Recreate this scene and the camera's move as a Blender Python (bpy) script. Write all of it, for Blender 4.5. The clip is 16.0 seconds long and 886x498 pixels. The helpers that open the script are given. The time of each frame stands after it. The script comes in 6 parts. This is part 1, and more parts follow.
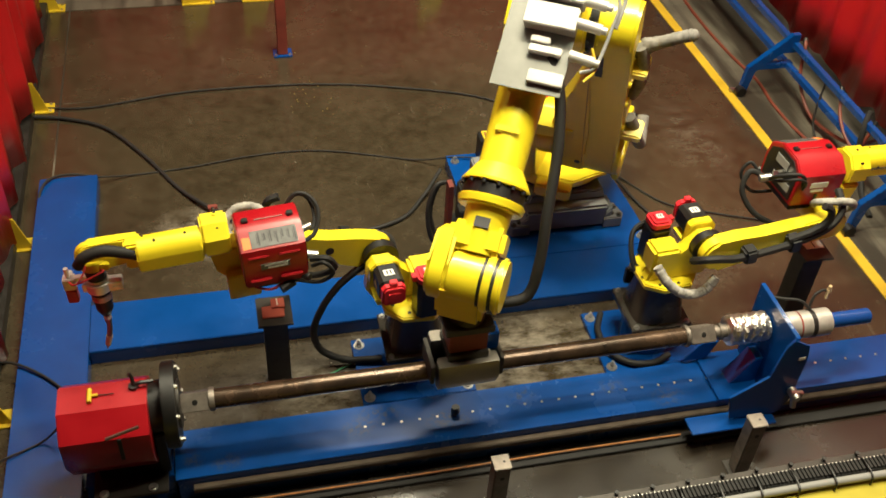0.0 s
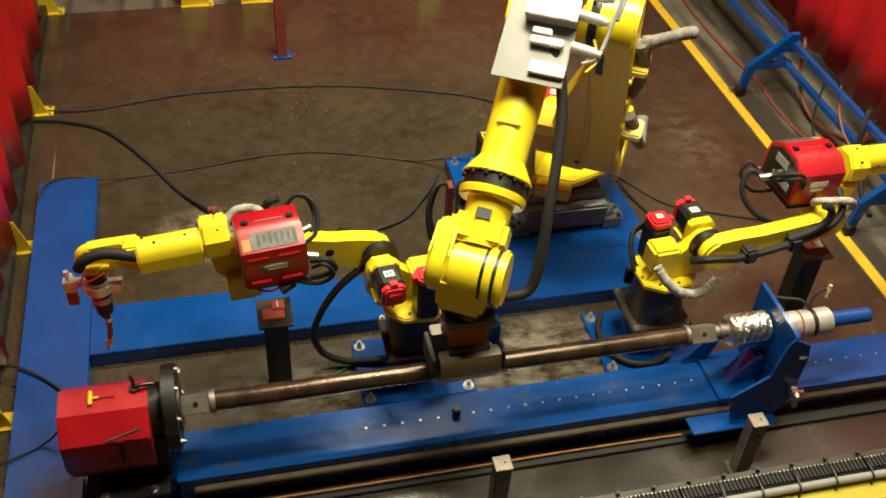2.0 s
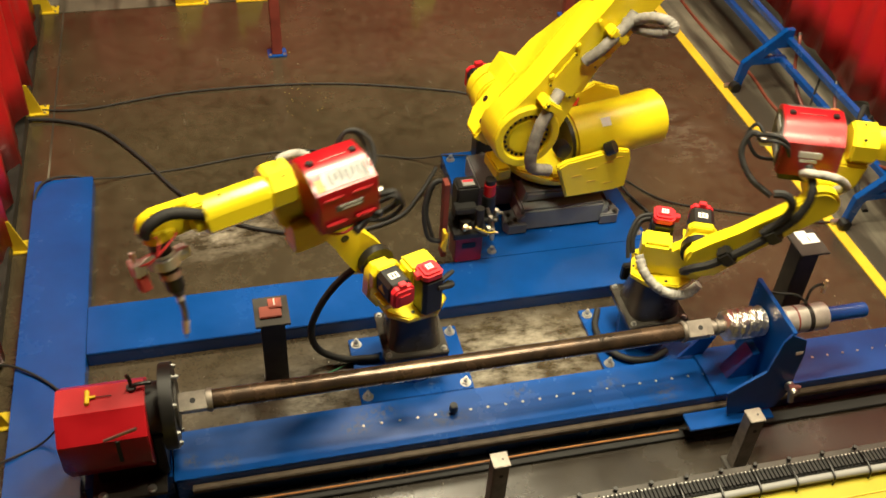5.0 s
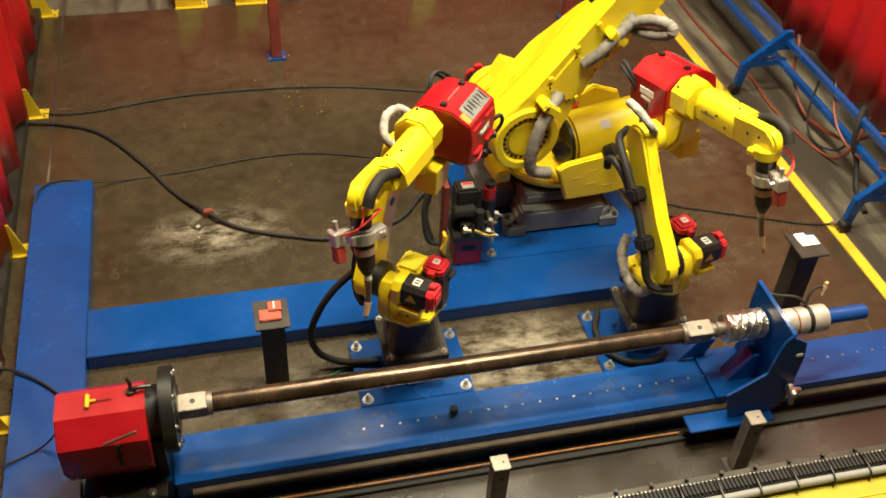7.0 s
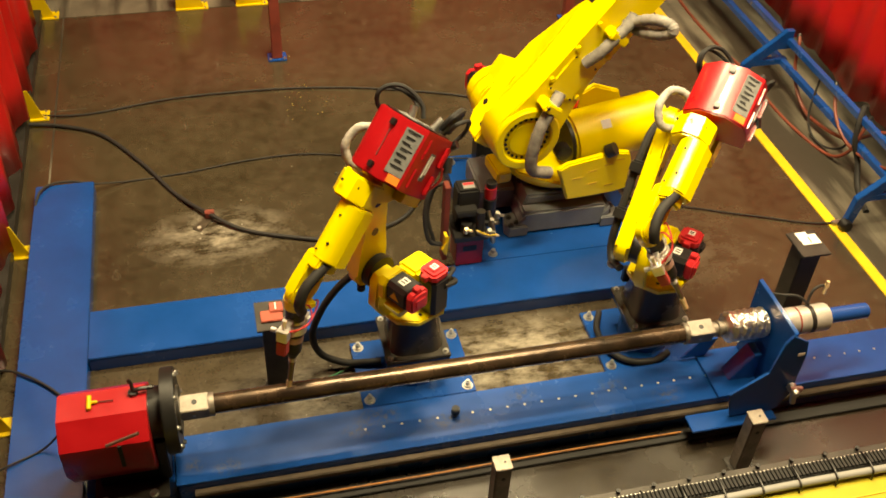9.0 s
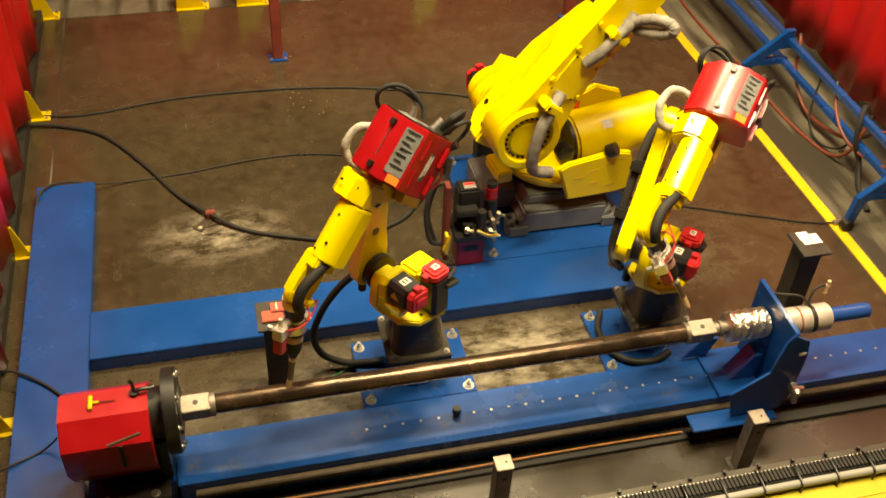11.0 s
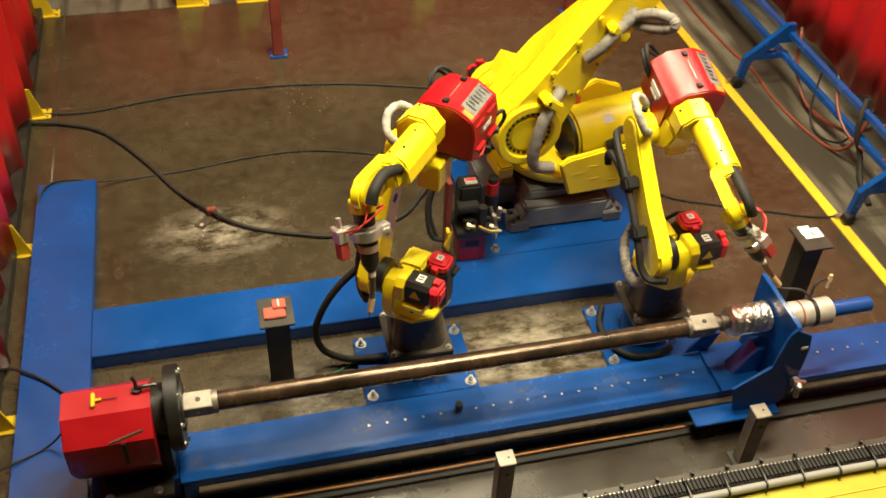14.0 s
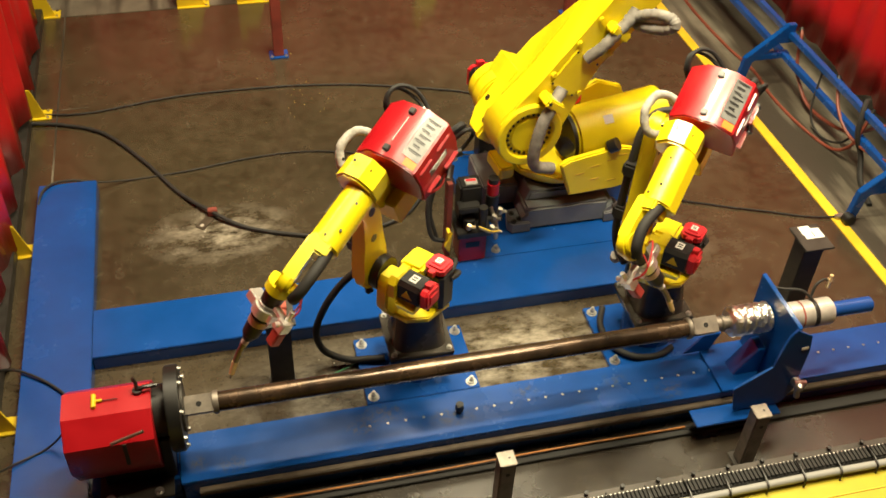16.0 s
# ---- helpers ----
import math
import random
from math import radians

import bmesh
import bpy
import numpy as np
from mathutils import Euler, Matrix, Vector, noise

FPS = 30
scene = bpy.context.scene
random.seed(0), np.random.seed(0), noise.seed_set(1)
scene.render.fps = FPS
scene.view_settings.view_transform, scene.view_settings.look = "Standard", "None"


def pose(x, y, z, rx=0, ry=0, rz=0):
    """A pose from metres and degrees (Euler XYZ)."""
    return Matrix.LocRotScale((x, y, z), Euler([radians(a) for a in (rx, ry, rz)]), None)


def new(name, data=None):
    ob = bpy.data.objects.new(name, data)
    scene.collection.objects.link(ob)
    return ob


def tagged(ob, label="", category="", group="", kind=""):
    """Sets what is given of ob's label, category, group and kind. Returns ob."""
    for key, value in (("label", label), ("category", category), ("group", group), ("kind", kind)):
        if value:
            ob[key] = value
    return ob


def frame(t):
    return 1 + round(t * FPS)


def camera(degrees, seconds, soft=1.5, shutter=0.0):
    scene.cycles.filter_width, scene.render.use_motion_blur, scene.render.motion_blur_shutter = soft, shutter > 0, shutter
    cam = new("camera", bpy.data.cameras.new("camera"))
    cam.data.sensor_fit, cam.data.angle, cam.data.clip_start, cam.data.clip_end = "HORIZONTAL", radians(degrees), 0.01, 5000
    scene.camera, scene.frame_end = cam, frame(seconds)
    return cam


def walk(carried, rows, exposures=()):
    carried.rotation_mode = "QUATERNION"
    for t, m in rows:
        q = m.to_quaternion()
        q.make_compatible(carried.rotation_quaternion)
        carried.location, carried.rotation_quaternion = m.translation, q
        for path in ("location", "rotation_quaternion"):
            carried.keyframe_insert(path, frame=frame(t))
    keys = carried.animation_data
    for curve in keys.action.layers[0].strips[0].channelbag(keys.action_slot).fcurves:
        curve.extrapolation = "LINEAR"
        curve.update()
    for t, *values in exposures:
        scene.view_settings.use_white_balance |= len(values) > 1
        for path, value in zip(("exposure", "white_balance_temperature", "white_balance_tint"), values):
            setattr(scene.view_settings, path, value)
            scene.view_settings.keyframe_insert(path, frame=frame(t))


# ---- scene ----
EYE = Vector((-0.420, -2.556, 3.481))
cam = camera(47.62, 16.0, soft=1.7, shutter=0.5)


def aim(yaw, pitch, roll):
    """A camera pose at EYE: yaw from +y about z, pitch downwards, roll, in degrees."""
    a, b, c = radians(yaw), radians(pitch), radians(roll)
    fwd = Vector((-math.sin(a) * math.cos(b), math.cos(a) * math.cos(b), -math.sin(b)))
    r0 = Vector((math.cos(a), math.sin(a), 0))
    d0 = fwd.cross(r0)
    right = r0 * math.cos(c) + d0 * math.sin(c)
    up = r0 * math.sin(c) - d0 * math.cos(c)
    m = Matrix((right, up, -fwd)).transposed().to_4x4()
    return Matrix.Translation(EYE) @ m


AIMS = [
    (0, -15.257, 41.943, -4.106), (0.5, -15.175, 41.958, -4.012), (1, -15.194, 41.885, -3.890), (1.5, -15.205, 41.872, -3.882),
    (2, -15.244, 41.886, -3.838), (2.5, -15.298, 41.941, -3.790), (3, -15.415, 41.998, -3.858), (3.5, -15.492, 42.038, -3.917),
    (4, -15.501, 42.055, -3.822), (6.5, -15.530, 41.898, -3.636), (7, -15.529, 41.869, -3.590), (7.5, -15.505, 41.881, -3.512),
    (8, -15.482, 41.867, -3.444), (8.5, -15.439, 41.872, -3.369), (9, -15.433, 41.857, -3.328), (11.5, -15.290, 41.870, -3.161),
    (12, -15.247, 41.960, -3.108), (12.5, -15.327, 42.000, -3.148), (13, -15.334, 42.022, -3.128), (13.5, -15.373, 42.047, -3.089),
    (14, -15.269, 42.100, -2.886), (14.5, -15.300, 42.114, -2.923), (15, -15.326, 42.110, -2.926), (15.5, -15.275, 42.080, -2.852),
    (16, -15.227, 42.070, -2.814)]
walk(cam, [(t, aim(a, b, c)) for t, a, b, c in AIMS],
     exposures=((0.0, -0.32, 5950, 10), (3.1, -0.32, 6250, 10), (3.7, -0.05, 6350, 10), (7.4, 0.0, 6250, 10), (8.6, 0.06, 7700, 10), (12.6, 0.08, 7950, 10), (14.0, 0.02, 6500, 10), (16.0, 0.02, 6600, 10)))

# ---- light: high-bay shop lamps under a dark roof ----
world = bpy.data.worlds.new("shop_air")
scene.world = world
world.use_nodes = True
world.node_tree.nodes["Background"].inputs[0].default_value = (0.9, 0.85, 0.75, 1)
world.node_tree.nodes["Background"].inputs[1].default_value = 0.001

LAMPS = [(0.9, 0.5, 5.4, 140), (1.7, -0.8, 6.2, 100), (-2.3, 2.6, 6.2, 54), (2.3, 1.2, 5.6, 65), (0.6, 2.6, 6.2, 190), (5.6, 9.8, 6.2, 110), (4.8, 1.9, 6.2, 75)]
for lx, ly, lz, watts in LAMPS:
    lamp = bpy.data.lights.new("high_bay_lamp", "AREA")
    lamp.shape, lamp.size, lamp.size_y = "RECTANGLE", 1.2, 0.35
    lamp.energy, lamp.color = watts, (1.0, 0.87, 0.58)
    lamp.spread = radians(115)
    ob = new("high_bay_lamp", lamp)
    ob.matrix_world = pose(lx, ly, lz)


# ---- materials ----
def material(name, color, rough=0.5, metal=0.0, vary=0.15, scale=6.0, bump=0.1, fine=120.0, worn=None, worn_amount=0.0,
             coat=0.0, rvary=0.15, spread=None):
    m = bpy.data.materials.new(name)
    m.use_nodes = True
    nt = m.node_tree
    bsdf = nt.nodes["Principled BSDF"]
    coord = nt.nodes.new("ShaderNodeTexCoord")

    def noise_node(s, detail=6.0, r=0.6):
        n = nt.nodes.new("ShaderNodeTexNoise")
        n.inputs["Scale"].default_value, n.inputs["Detail"].default_value, n.inputs["Roughness"].default_value = s, detail, r
        nt.links.new(coord.outputs["Object"], n.inputs["Vector"])
        return n

    big, small = noise_node(scale), noise_node(fine, 4.0)
    ramp = nt.nodes.new("ShaderNodeValToRGB")
    c = Vector(color)
    ramp.color_ramp.elements[0].position, ramp.color_ramp.elements[1].position = 0.32, 0.68
    ramp.color_ramp.elements[0].color = (*(c * (1 - vary)), 1)
    ramp.color_ramp.elements[1].color = (*(Vector(spread) if spread else c * (1 + vary)), 1)
    nt.links.new(big.outputs["Fac"], ramp.inputs["Fac"])
    out = ramp.outputs["Color"]
    if worn:
        patch = noise_node(scale * 2.3, 8.0, 0.7)
        cut = nt.nodes.new("ShaderNodeValToRGB")
        cut.color_ramp.elements[0].position = 0.70 - worn_amount
        cut.color_ramp.elements[1].position = 0.76 - worn_amount
        nt.links.new(patch.outputs["Fac"], cut.inputs["Fac"])
        mix = nt.nodes.new("ShaderNodeMix")
        mix.data_type = "RGBA"
        nt.links.new(cut.outputs["Color"], mix.inputs["Factor"])
        nt.links.new(out, mix.inputs[6])
        mix.inputs[7].default_value = (*worn, 1)
        out = mix.outputs[2]
    nt.links.new(out, bsdf.inputs["Base Color"])
    mr = nt.nodes.new("ShaderNodeMapRange")
    mr.inputs["To Min"].default_value, mr.inputs["To Max"].default_value = max(0.03, rough - rvary), min(1, rough + rvary)
    nt.links.new(big.outputs["Fac"], mr.inputs["Value"])
    nt.links.new(mr.outputs["Result"], bsdf.inputs["Roughness"])
    bsdf.inputs["Metallic"].default_value = metal
    bsdf.inputs["Coat Weight"].default_value = coat
    bsdf.inputs["Coat Roughness"].default_value = 0.15
    if bump:
        b = nt.nodes.new("ShaderNodeBump")
        b.inputs["Strength"].default_value, b.inputs["Distance"].default_value = bump, 0.002
        nt.links.new(small.outputs["Fac"], b.inputs["Height"])
        nt.links.new(b.outputs["Normal"], bsdf.inputs["Normal"])
    return m


YELLOW = material("robot_yellow_paint", (0.82, 0.665, 0.010), 0.36, vary=0.07, scale=4, bump=0.06, coat=0.35, worn=(0.55, 0.42, 0.03), worn_amount=-0.02)
SAFETY = material("safety_yellow_paint", (0.62, 0.44, 0.01), 0.5, vary=0.12, worn=(0.35, 0.24, 0.06), worn_amount=0.03)
TAPE = material("yellow_floor_tape", (0.62, 0.40, 0.02), 0.45, vary=0.2, scale=3, worn=(0.28, 0.17, 0.04), worn_amount=0.07)
BLUE = material("blue_machine_paint", (0.0025, 0.050, 0.235), 0.24, vary=0.14, scale=3, bump=0.12, coat=0.3,
                worn=(0.075, 0.080, 0.062), worn_amount=0.012)


def beam_material():
    """The blue paint with small rusty-yellow stains where parts are set down."""
    m = material("stained_blue_beam_paint", (0.0025, 0.050, 0.235), 0.24, vary=0.16, scale=3, bump=0.12, coat=0.3,
                 worn=(0.075, 0.080, 0.062), worn_amount=0.015)
    nt = m.node_tree
    bsdf = nt.nodes["Principled BSDF"]
    out = bsdf.inputs["Base Color"].links[0].from_socket
    coord = nt.nodes.new("ShaderNodeTexCoord")
    n = nt.nodes.new("ShaderNodeTexNoise")
    n.inputs["Scale"].default_value, n.inputs["Detail"].default_value, n.inputs["Roughness"].default_value = 34, 8, 0.75
    nt.links.new(coord.outputs["Object"], n.inputs["Vector"])
    r = nt.nodes.new("ShaderNodeMapRange")
    r.inputs["From Min"].default_value, r.inputs["From Max"].default_value = 0.44, 0.62
    nt.links.new(n.outputs["Fac"], r.inputs["Value"])
    for cx, cy, rx, ry in ((0.066, 0.057, 0.13, 0.06), (-0.563, -0.074, 0.08, 0.05), (-0.693, -0.046, 0.05, 0.05), (0.683, 0.055, 0.08, 0.05),
                           (1.088, 0.031, 0.07, 0.05), (1.312, -0.067, 0.09, 0.06), (-0.03, 0.0, 0.08, 0.05), (0.35, -0.02, 0.12, 0.06)):
        mp = nt.nodes.new("ShaderNodeMapping")
        mp.inputs["Location"].default_value = (-cx / rx, -cy / ry, 0)
        mp.inputs["Scale"].default_value = (1 / rx, 1 / ry, 0)
        nt.links.new(coord.outputs["Object"], mp.inputs["Vector"])
        ln = nt.nodes.new("ShaderNodeVectorMath")
        ln.operation = "LENGTH"
        nt.links.new(mp.outputs["Vector"], ln.inputs[0])
        fall = nt.nodes.new("ShaderNodeMapRange")
        fall.inputs["From Min"].default_value, fall.inputs["From Max"].default_value, fall.inputs["To Max"].default_value = 1.0, 0.2, 0.62
        nt.links.new(ln.outputs["Value"], fall.inputs["Value"])
        mul = nt.nodes.new("ShaderNodeMath")
        mul.operation = "MULTIPLY"
        nt.links.new(fall.outputs["Result"], mul.inputs[0])
        nt.links.new(r.outputs["Result"], mul.inputs[1])
        mix = nt.nodes.new("ShaderNodeMix")
        mix.data_type = "RGBA"
        nt.links.new(mul.outputs["Value"], mix.inputs["Factor"])
        nt.links.new(out, mix.inputs[6])
        mix.inputs[7].default_value = (0.085, 0.078, 0.018, 1)
        out = mix.outputs[2]
    nt.links.new(out, bsdf.inputs["Base Color"])
    return m


BEAM = beam_material()
RED = material("red_enamel", (0.33, 0.0055, 0.010), 0.32, vary=0.12, bump=0.06, coat=0.2)
CAP = material("red_plastic_cap", (0.62, 0.02, 0.03), 0.4, vary=0.05)
BLACK = material("black_plastic", (0.010, 0.0095, 0.009), 0.42, vary=0.2)
RUBBER = material("black_cable_rubber", (0.009, 0.0082, 0.0075), 0.72, vary=0.2)
GUARD = material("dulled_yellow_guard_paint", (0.40, 0.33, 0.012), 0.5, vary=0.14, scale=2, worn=(0.25, 0.19, 0.04), worn_amount=0.04)
RACKWIRE = material("orange_rack_wire", (0.30, 0.11, 0.015), 0.55, vary=0.4, scale=20)
GREY = material("dark_grey_casting", (0.16, 0.17, 0.175), 0.5, vary=0.18, bump=0.3, fine=70)
PEDESTAL = material("grey_brown_base_paint", (0.055, 0.048, 0.038), 0.26, vary=0.12, bump=0.2)
STEEL = material("machined_steel", (0.29, 0.265, 0.23), 0.44, 1.0, vary=0.08, scale=14)
ALU = material("brushed_aluminium", (0.56, 0.54, 0.50), 0.38, 1.0, vary=0.06, scale=10)
ZINC = material("zinc_bolt", (0.46, 0.45, 0.42), 0.38, 1.0, vary=0.05)
DARKSTEEL = material("blackened_steel", (0.05, 0.045, 0.04), 0.45, 0.6, vary=0.25, scale=12)
RACK = material("oiled_brown_rack", (0.06, 0.043, 0.028), 0.5, 0.4, vary=0.3, scale=20)
SPOT = material("dried_yellow_paint", (0.20, 0.14, 0.03), 0.6, vary=0.2)
RUST = material("rusty_red_oxide_paint", (0.18, 0.032, 0.02), 0.6, vary=0.3, bump=0.3)
SCALE = material("mill_scale_pipe", (0.062, 0.047, 0.036), 0.26, 0.6, vary=0.5, scale=7, bump=0.04, spread=(0.125, 0.078, 0.049), rvary=0.1, worn=(0.17, 0.085, 0.035), worn_amount=0.02)
FOIL = material("crinkled_foil", (0.80, 0.72, 0.65), 0.36, 1.0, vary=0.1, scale=30, bump=1.0, fine=45)
CLAMPED = material("worn_bare_steel", (0.24, 0.21, 0.18), 0.5, 0.7, vary=0.3, scale=16)
VALVE = material("pale_cast_aluminium", (0.52, 0.50, 0.46), 0.42, 0.3, vary=0.08)
BRASS = material("brass", (0.70, 0.52, 0.29), 0.36, 0.5)
SLEEVE = material("pale_mottled_fabric_sleeve", (0.34, 0.325, 0.29), 0.8, vary=0.5, scale=30, bump=1.0, fine=60)
HOSE = material("grey_fabric_sleeve", (0.19, 0.178, 0.16), 0.8, vary=0.3, scale=26, bump=1.0, fine=60)
WHITE = material("white_sticker", (0.75, 0.74, 0.70), 0.5, vary=0.03, bump=0)
ORANGE = material("orange_sticker", (0.85, 0.22, 0.03), 0.5, vary=0.05, bump=0)
SHEET = material("dull_grey_sheet_metal", (0.22, 0.22, 0.20), 0.5, 0.3, vary=0.12, scale=8)
PANEL = material("dark_grey_label_film", (0.10, 0.10, 0.10), 0.35, vary=0.1, bump=0)
AIRHOSE = material("orange_brown_air_hose", (0.16, 0.035, 0.018), 0.5, vary=0.15)
GREEN = material("green_wire", (0.05, 0.22, 0.10), 0.5)
REDWIRE = material("red_wire", (0.5, 0.03, 0.03), 0.5)
WRAP = material("silver_duct_wrap", (0.52, 0.50, 0.46), 0.4, 0.5, vary=0.15, scale=20, bump=0.3)
CARRIER = material("grey_conduit", (0.26, 0.26, 0.25), 0.5, vary=0.08)


def curtain_material():
    m = material("red_weld_curtain_vinyl", (0.42, 0.006, 0.008), 0.35, vary=0.2, scale=1.5, bump=0.25, fine=8)
    b = m.node_tree.nodes["Principled BSDF"]
    b.inputs["Transmission Weight"].default_value = 0.0
    return m


CURTAIN = curtain_material()


def concrete_material():
    """Sealed shop floor: brown-grey, scuffed, with pale scratches and grit, and shade painted in along the rail."""
    m = bpy.data.materials.new("sealed_concrete_floor")
    m.use_nodes = True
    nt = m.node_tree
    L = nt.links
    bsdf = nt.nodes["Principled BSDF"]
    coord = nt.nodes.new("ShaderNodeTexCoord")

    def tex(s, detail=8.0, r=0.65, stretch=None):
        n = nt.nodes.new("ShaderNodeTexNoise")
        n.inputs["Scale"].default_value, n.inputs["Detail"].default_value, n.inputs["Roughness"].default_value = s, detail, r
        if stretch:
            mp = nt.nodes.new("ShaderNodeMapping")
            mp.inputs["Scale"].default_value = stretch
            L.new(coord.outputs["Object"], mp.inputs["Vector"])
            L.new(mp.outputs["Vector"], n.inputs["Vector"])
        else:
            L.new(coord.outputs["Object"], n.inputs["Vector"])
        return n

    def ramp(src, stops):
        r = nt.nodes.new("ShaderNodeValToRGB")
        els = r.color_ramp.elements
        els[0].position, els[0].color = stops[0][0], (*stops[0][1], 1)
        els[1].position, els[1].color = stops[-1][0], (*stops[-1][1], 1)
        for p, c in stops[1:-1]:
            e = els.new(p)
            e.color = (*c, 1)
        L.new(src, r.inputs["Fac"])
        return r.outputs["Color"]

    def mix(fac, a, b):
        n = nt.nodes.new("ShaderNodeMix")
        n.data_type = "RGBA"
        L.new(fac, n.inputs["Factor"])
        L.new(a, n.inputs[6])
        if isinstance(b, tuple):
            n.inputs[7].default_value = (*b, 1)
        else:
            L.new(b, n.inputs[7])
        return n.outputs[2]

    g = (0, 0, 0)
    w = (1, 1, 1)
    clouds = ramp(tex(1.1).outputs["Fac"], [(0.3, (0.018, 0.0128, 0.0066)), (0.5, (0.034, 0.0250, 0.0134)), (0.72, (0.056, 0.0418, 0.0228))])
    mottled = mix(ramp(tex(11, 10, 0.78).outputs["Fac"], [(0.40, g), (0.70, (0.8, 0.8, 0.8))]), clouds, (0.066, 0.052, 0.031))
    grit = mix(ramp(tex(60, 5, 0.7).outputs["Fac"], [(0.56, g), (0.70, w)]), mottled, (0.017, 0.012, 0.008))
    scuffs = mix(ramp(tex(3.0, 10, 0.75, (3.5, 0.9, 1)).outputs["Fac"], [(0.60, g), (0.76, (0.75, 0.75, 0.75))]), grit, (0.11, 0.092, 0.068))
    # dusty residue round the earth bracket and by the line
    final = scuffs
    for cx, cy, rx, ry, amount in ((-0.50, 1.50, 0.44, 0.26, 1.0), (0.45, 0.36, 1.35, 0.34, 0.75), (0.85, 0.45, 0.45, 0.25, 0.6), (1.85, 0.95, 0.5, 0.35, 0.18), (2.3, 1.9, 0.25, 0.5, 0.2)):
        mp = nt.nodes.new("ShaderNodeMapping")
        mp.inputs["Location"].default_value = (-cx / rx, -cy / ry, 0)
        mp.inputs["Scale"].default_value = (1 / rx, 1 / ry, 1)
        L.new(coord.outputs["Object"], mp.inputs["Vector"])
        ln = nt.nodes.new("ShaderNodeVectorMath")
        ln.operation = "LENGTH"
        L.new(mp.outputs["Vector"], ln.inputs[0])
        fall = nt.nodes.new("ShaderNodeMapRange")
        fall.inputs["From Min"].default_value, fall.inputs["From Max"].default_value = 1.0, 0.0
        fall.inputs["To Max"].default_value = amount
        L.new(ln.outputs["Value"], fall.inputs["Value"])
        n1 = tex(6.0, 9, 0.72, (1.0, 1.9, 1))
        mul = nt.nodes.new("ShaderNodeMath")
        mul.operation = "MULTIPLY"
        L.new(fall.outputs["Result"], mul.inputs[0])
        L.new(ramp(n1.outputs["Fac"], [(0.42, g), (0.68, w)]), mul.inputs[1])
        final = mix(mul.outputs["Value"], final, (0.40, 0.36, 0.29))
    # shade along the front of the rail, painted as a darker floor colour
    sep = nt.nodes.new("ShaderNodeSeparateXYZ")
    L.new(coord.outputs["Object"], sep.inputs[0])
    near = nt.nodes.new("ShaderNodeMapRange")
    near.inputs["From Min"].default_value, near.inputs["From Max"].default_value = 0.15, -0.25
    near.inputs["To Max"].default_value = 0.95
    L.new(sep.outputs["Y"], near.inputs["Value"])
    rail_shade = nt.nodes.new("ShaderNodeMath")
    rail_shade.operation = "MULTIPLY"
    L.new(near.outputs["Result"], rail_shade.inputs[0])
    L.new(ramp(tex(2.6, 9, 0.7).outputs["Fac"], [(0.30, (0.6,) * 3), (0.62, w)]), rail_shade.inputs[1])
    final = mix(rail_shade.outputs["Value"], final, (0.011, 0.007, 0.004))
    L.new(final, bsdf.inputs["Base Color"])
    L.new(ramp(tex(2.2, 8).outputs["Fac"], [(0.3, (0.16,) * 3), (0.7, (0.32,) * 3)]), bsdf.inputs["Roughness"])
    bsdf.inputs["IOR"].default_value = 1.62
    bsdf.inputs["Coat Weight"].default_value = 0.45
    bsdf.inputs["Coat Roughness"].default_value = 0.24
    b = nt.nodes.new("ShaderNodeBump")
    b.inputs["Strength"].default_value, b.inputs["Distance"].default_value = 0.12, 0.003
    L.new(tex(38, 6).outputs["Fac"], b.inputs["Height"])
    L.new(b.outputs["Normal"], bsdf.inputs["Normal"])
    return m


CONCRETE = concrete_material()


def bare_material():
    """Unsealed concrete: dusty grey with darker bands of stretched noise along the aisle."""
    m = material("bare_grey_concrete", (0.12, 0.106, 0.080), 0.55, vary=0.45, scale=3.0, bump=0.35, fine=45, worn=(0.30, 0.275, 0.23), worn_amount=0.04)
    nt = m.node_tree
    bsdf = nt.nodes["Principled BSDF"]
    base = bsdf.inputs["Base Color"].links[0].from_socket
    coord = nt.nodes.new("ShaderNodeTexCoord")
    mp = nt.nodes.new("ShaderNodeMapping")
    mp.inputs["Scale"].default_value = (4.2, 0.45, 1)
    mp.inputs["Rotation"].default_value = (0, 0, radians(6))
    nt.links.new(coord.outputs["Object"], mp.inputs["Vector"])
    n = nt.nodes.new("ShaderNodeTexNoise")
    n.inputs["Scale"].default_value, n.inputs["Detail"].default_value = 1.3, 5.0
    nt.links.new(mp.outputs["Vector"], n.inputs["Vector"])
    r = nt.nodes.new("ShaderNodeValToRGB")
    r.color_ramp.elements[0].position, r.color_ramp.elements[1].position = 0.44, 0.56
    nt.links.new(n.outputs["Fac"], r.inputs["Fac"])
    mix = nt.nodes.new("ShaderNodeMix")
    mix.data_type = "RGBA"
    nt.links.new(r.outputs["Color"], mix.inputs["Factor"])
    mix.inputs[6].default_value = (0.032, 0.026, 0.018, 1)
    nt.links.new(base, mix.inputs[7])
    nt.links.new(mix.outputs[2], bsdf.inputs["Base Color"])
    return m


BARE = bare_material()
WALLMAT = material("dark_shop_wall", (0.07, 0.06, 0.05), 0.8, vary=0.2, scale=1.0)
PALE = material("pale_floor_residue", (0.34, 0.31, 0.27), 0.6, vary=0.3, scale=20, bump=0.4)


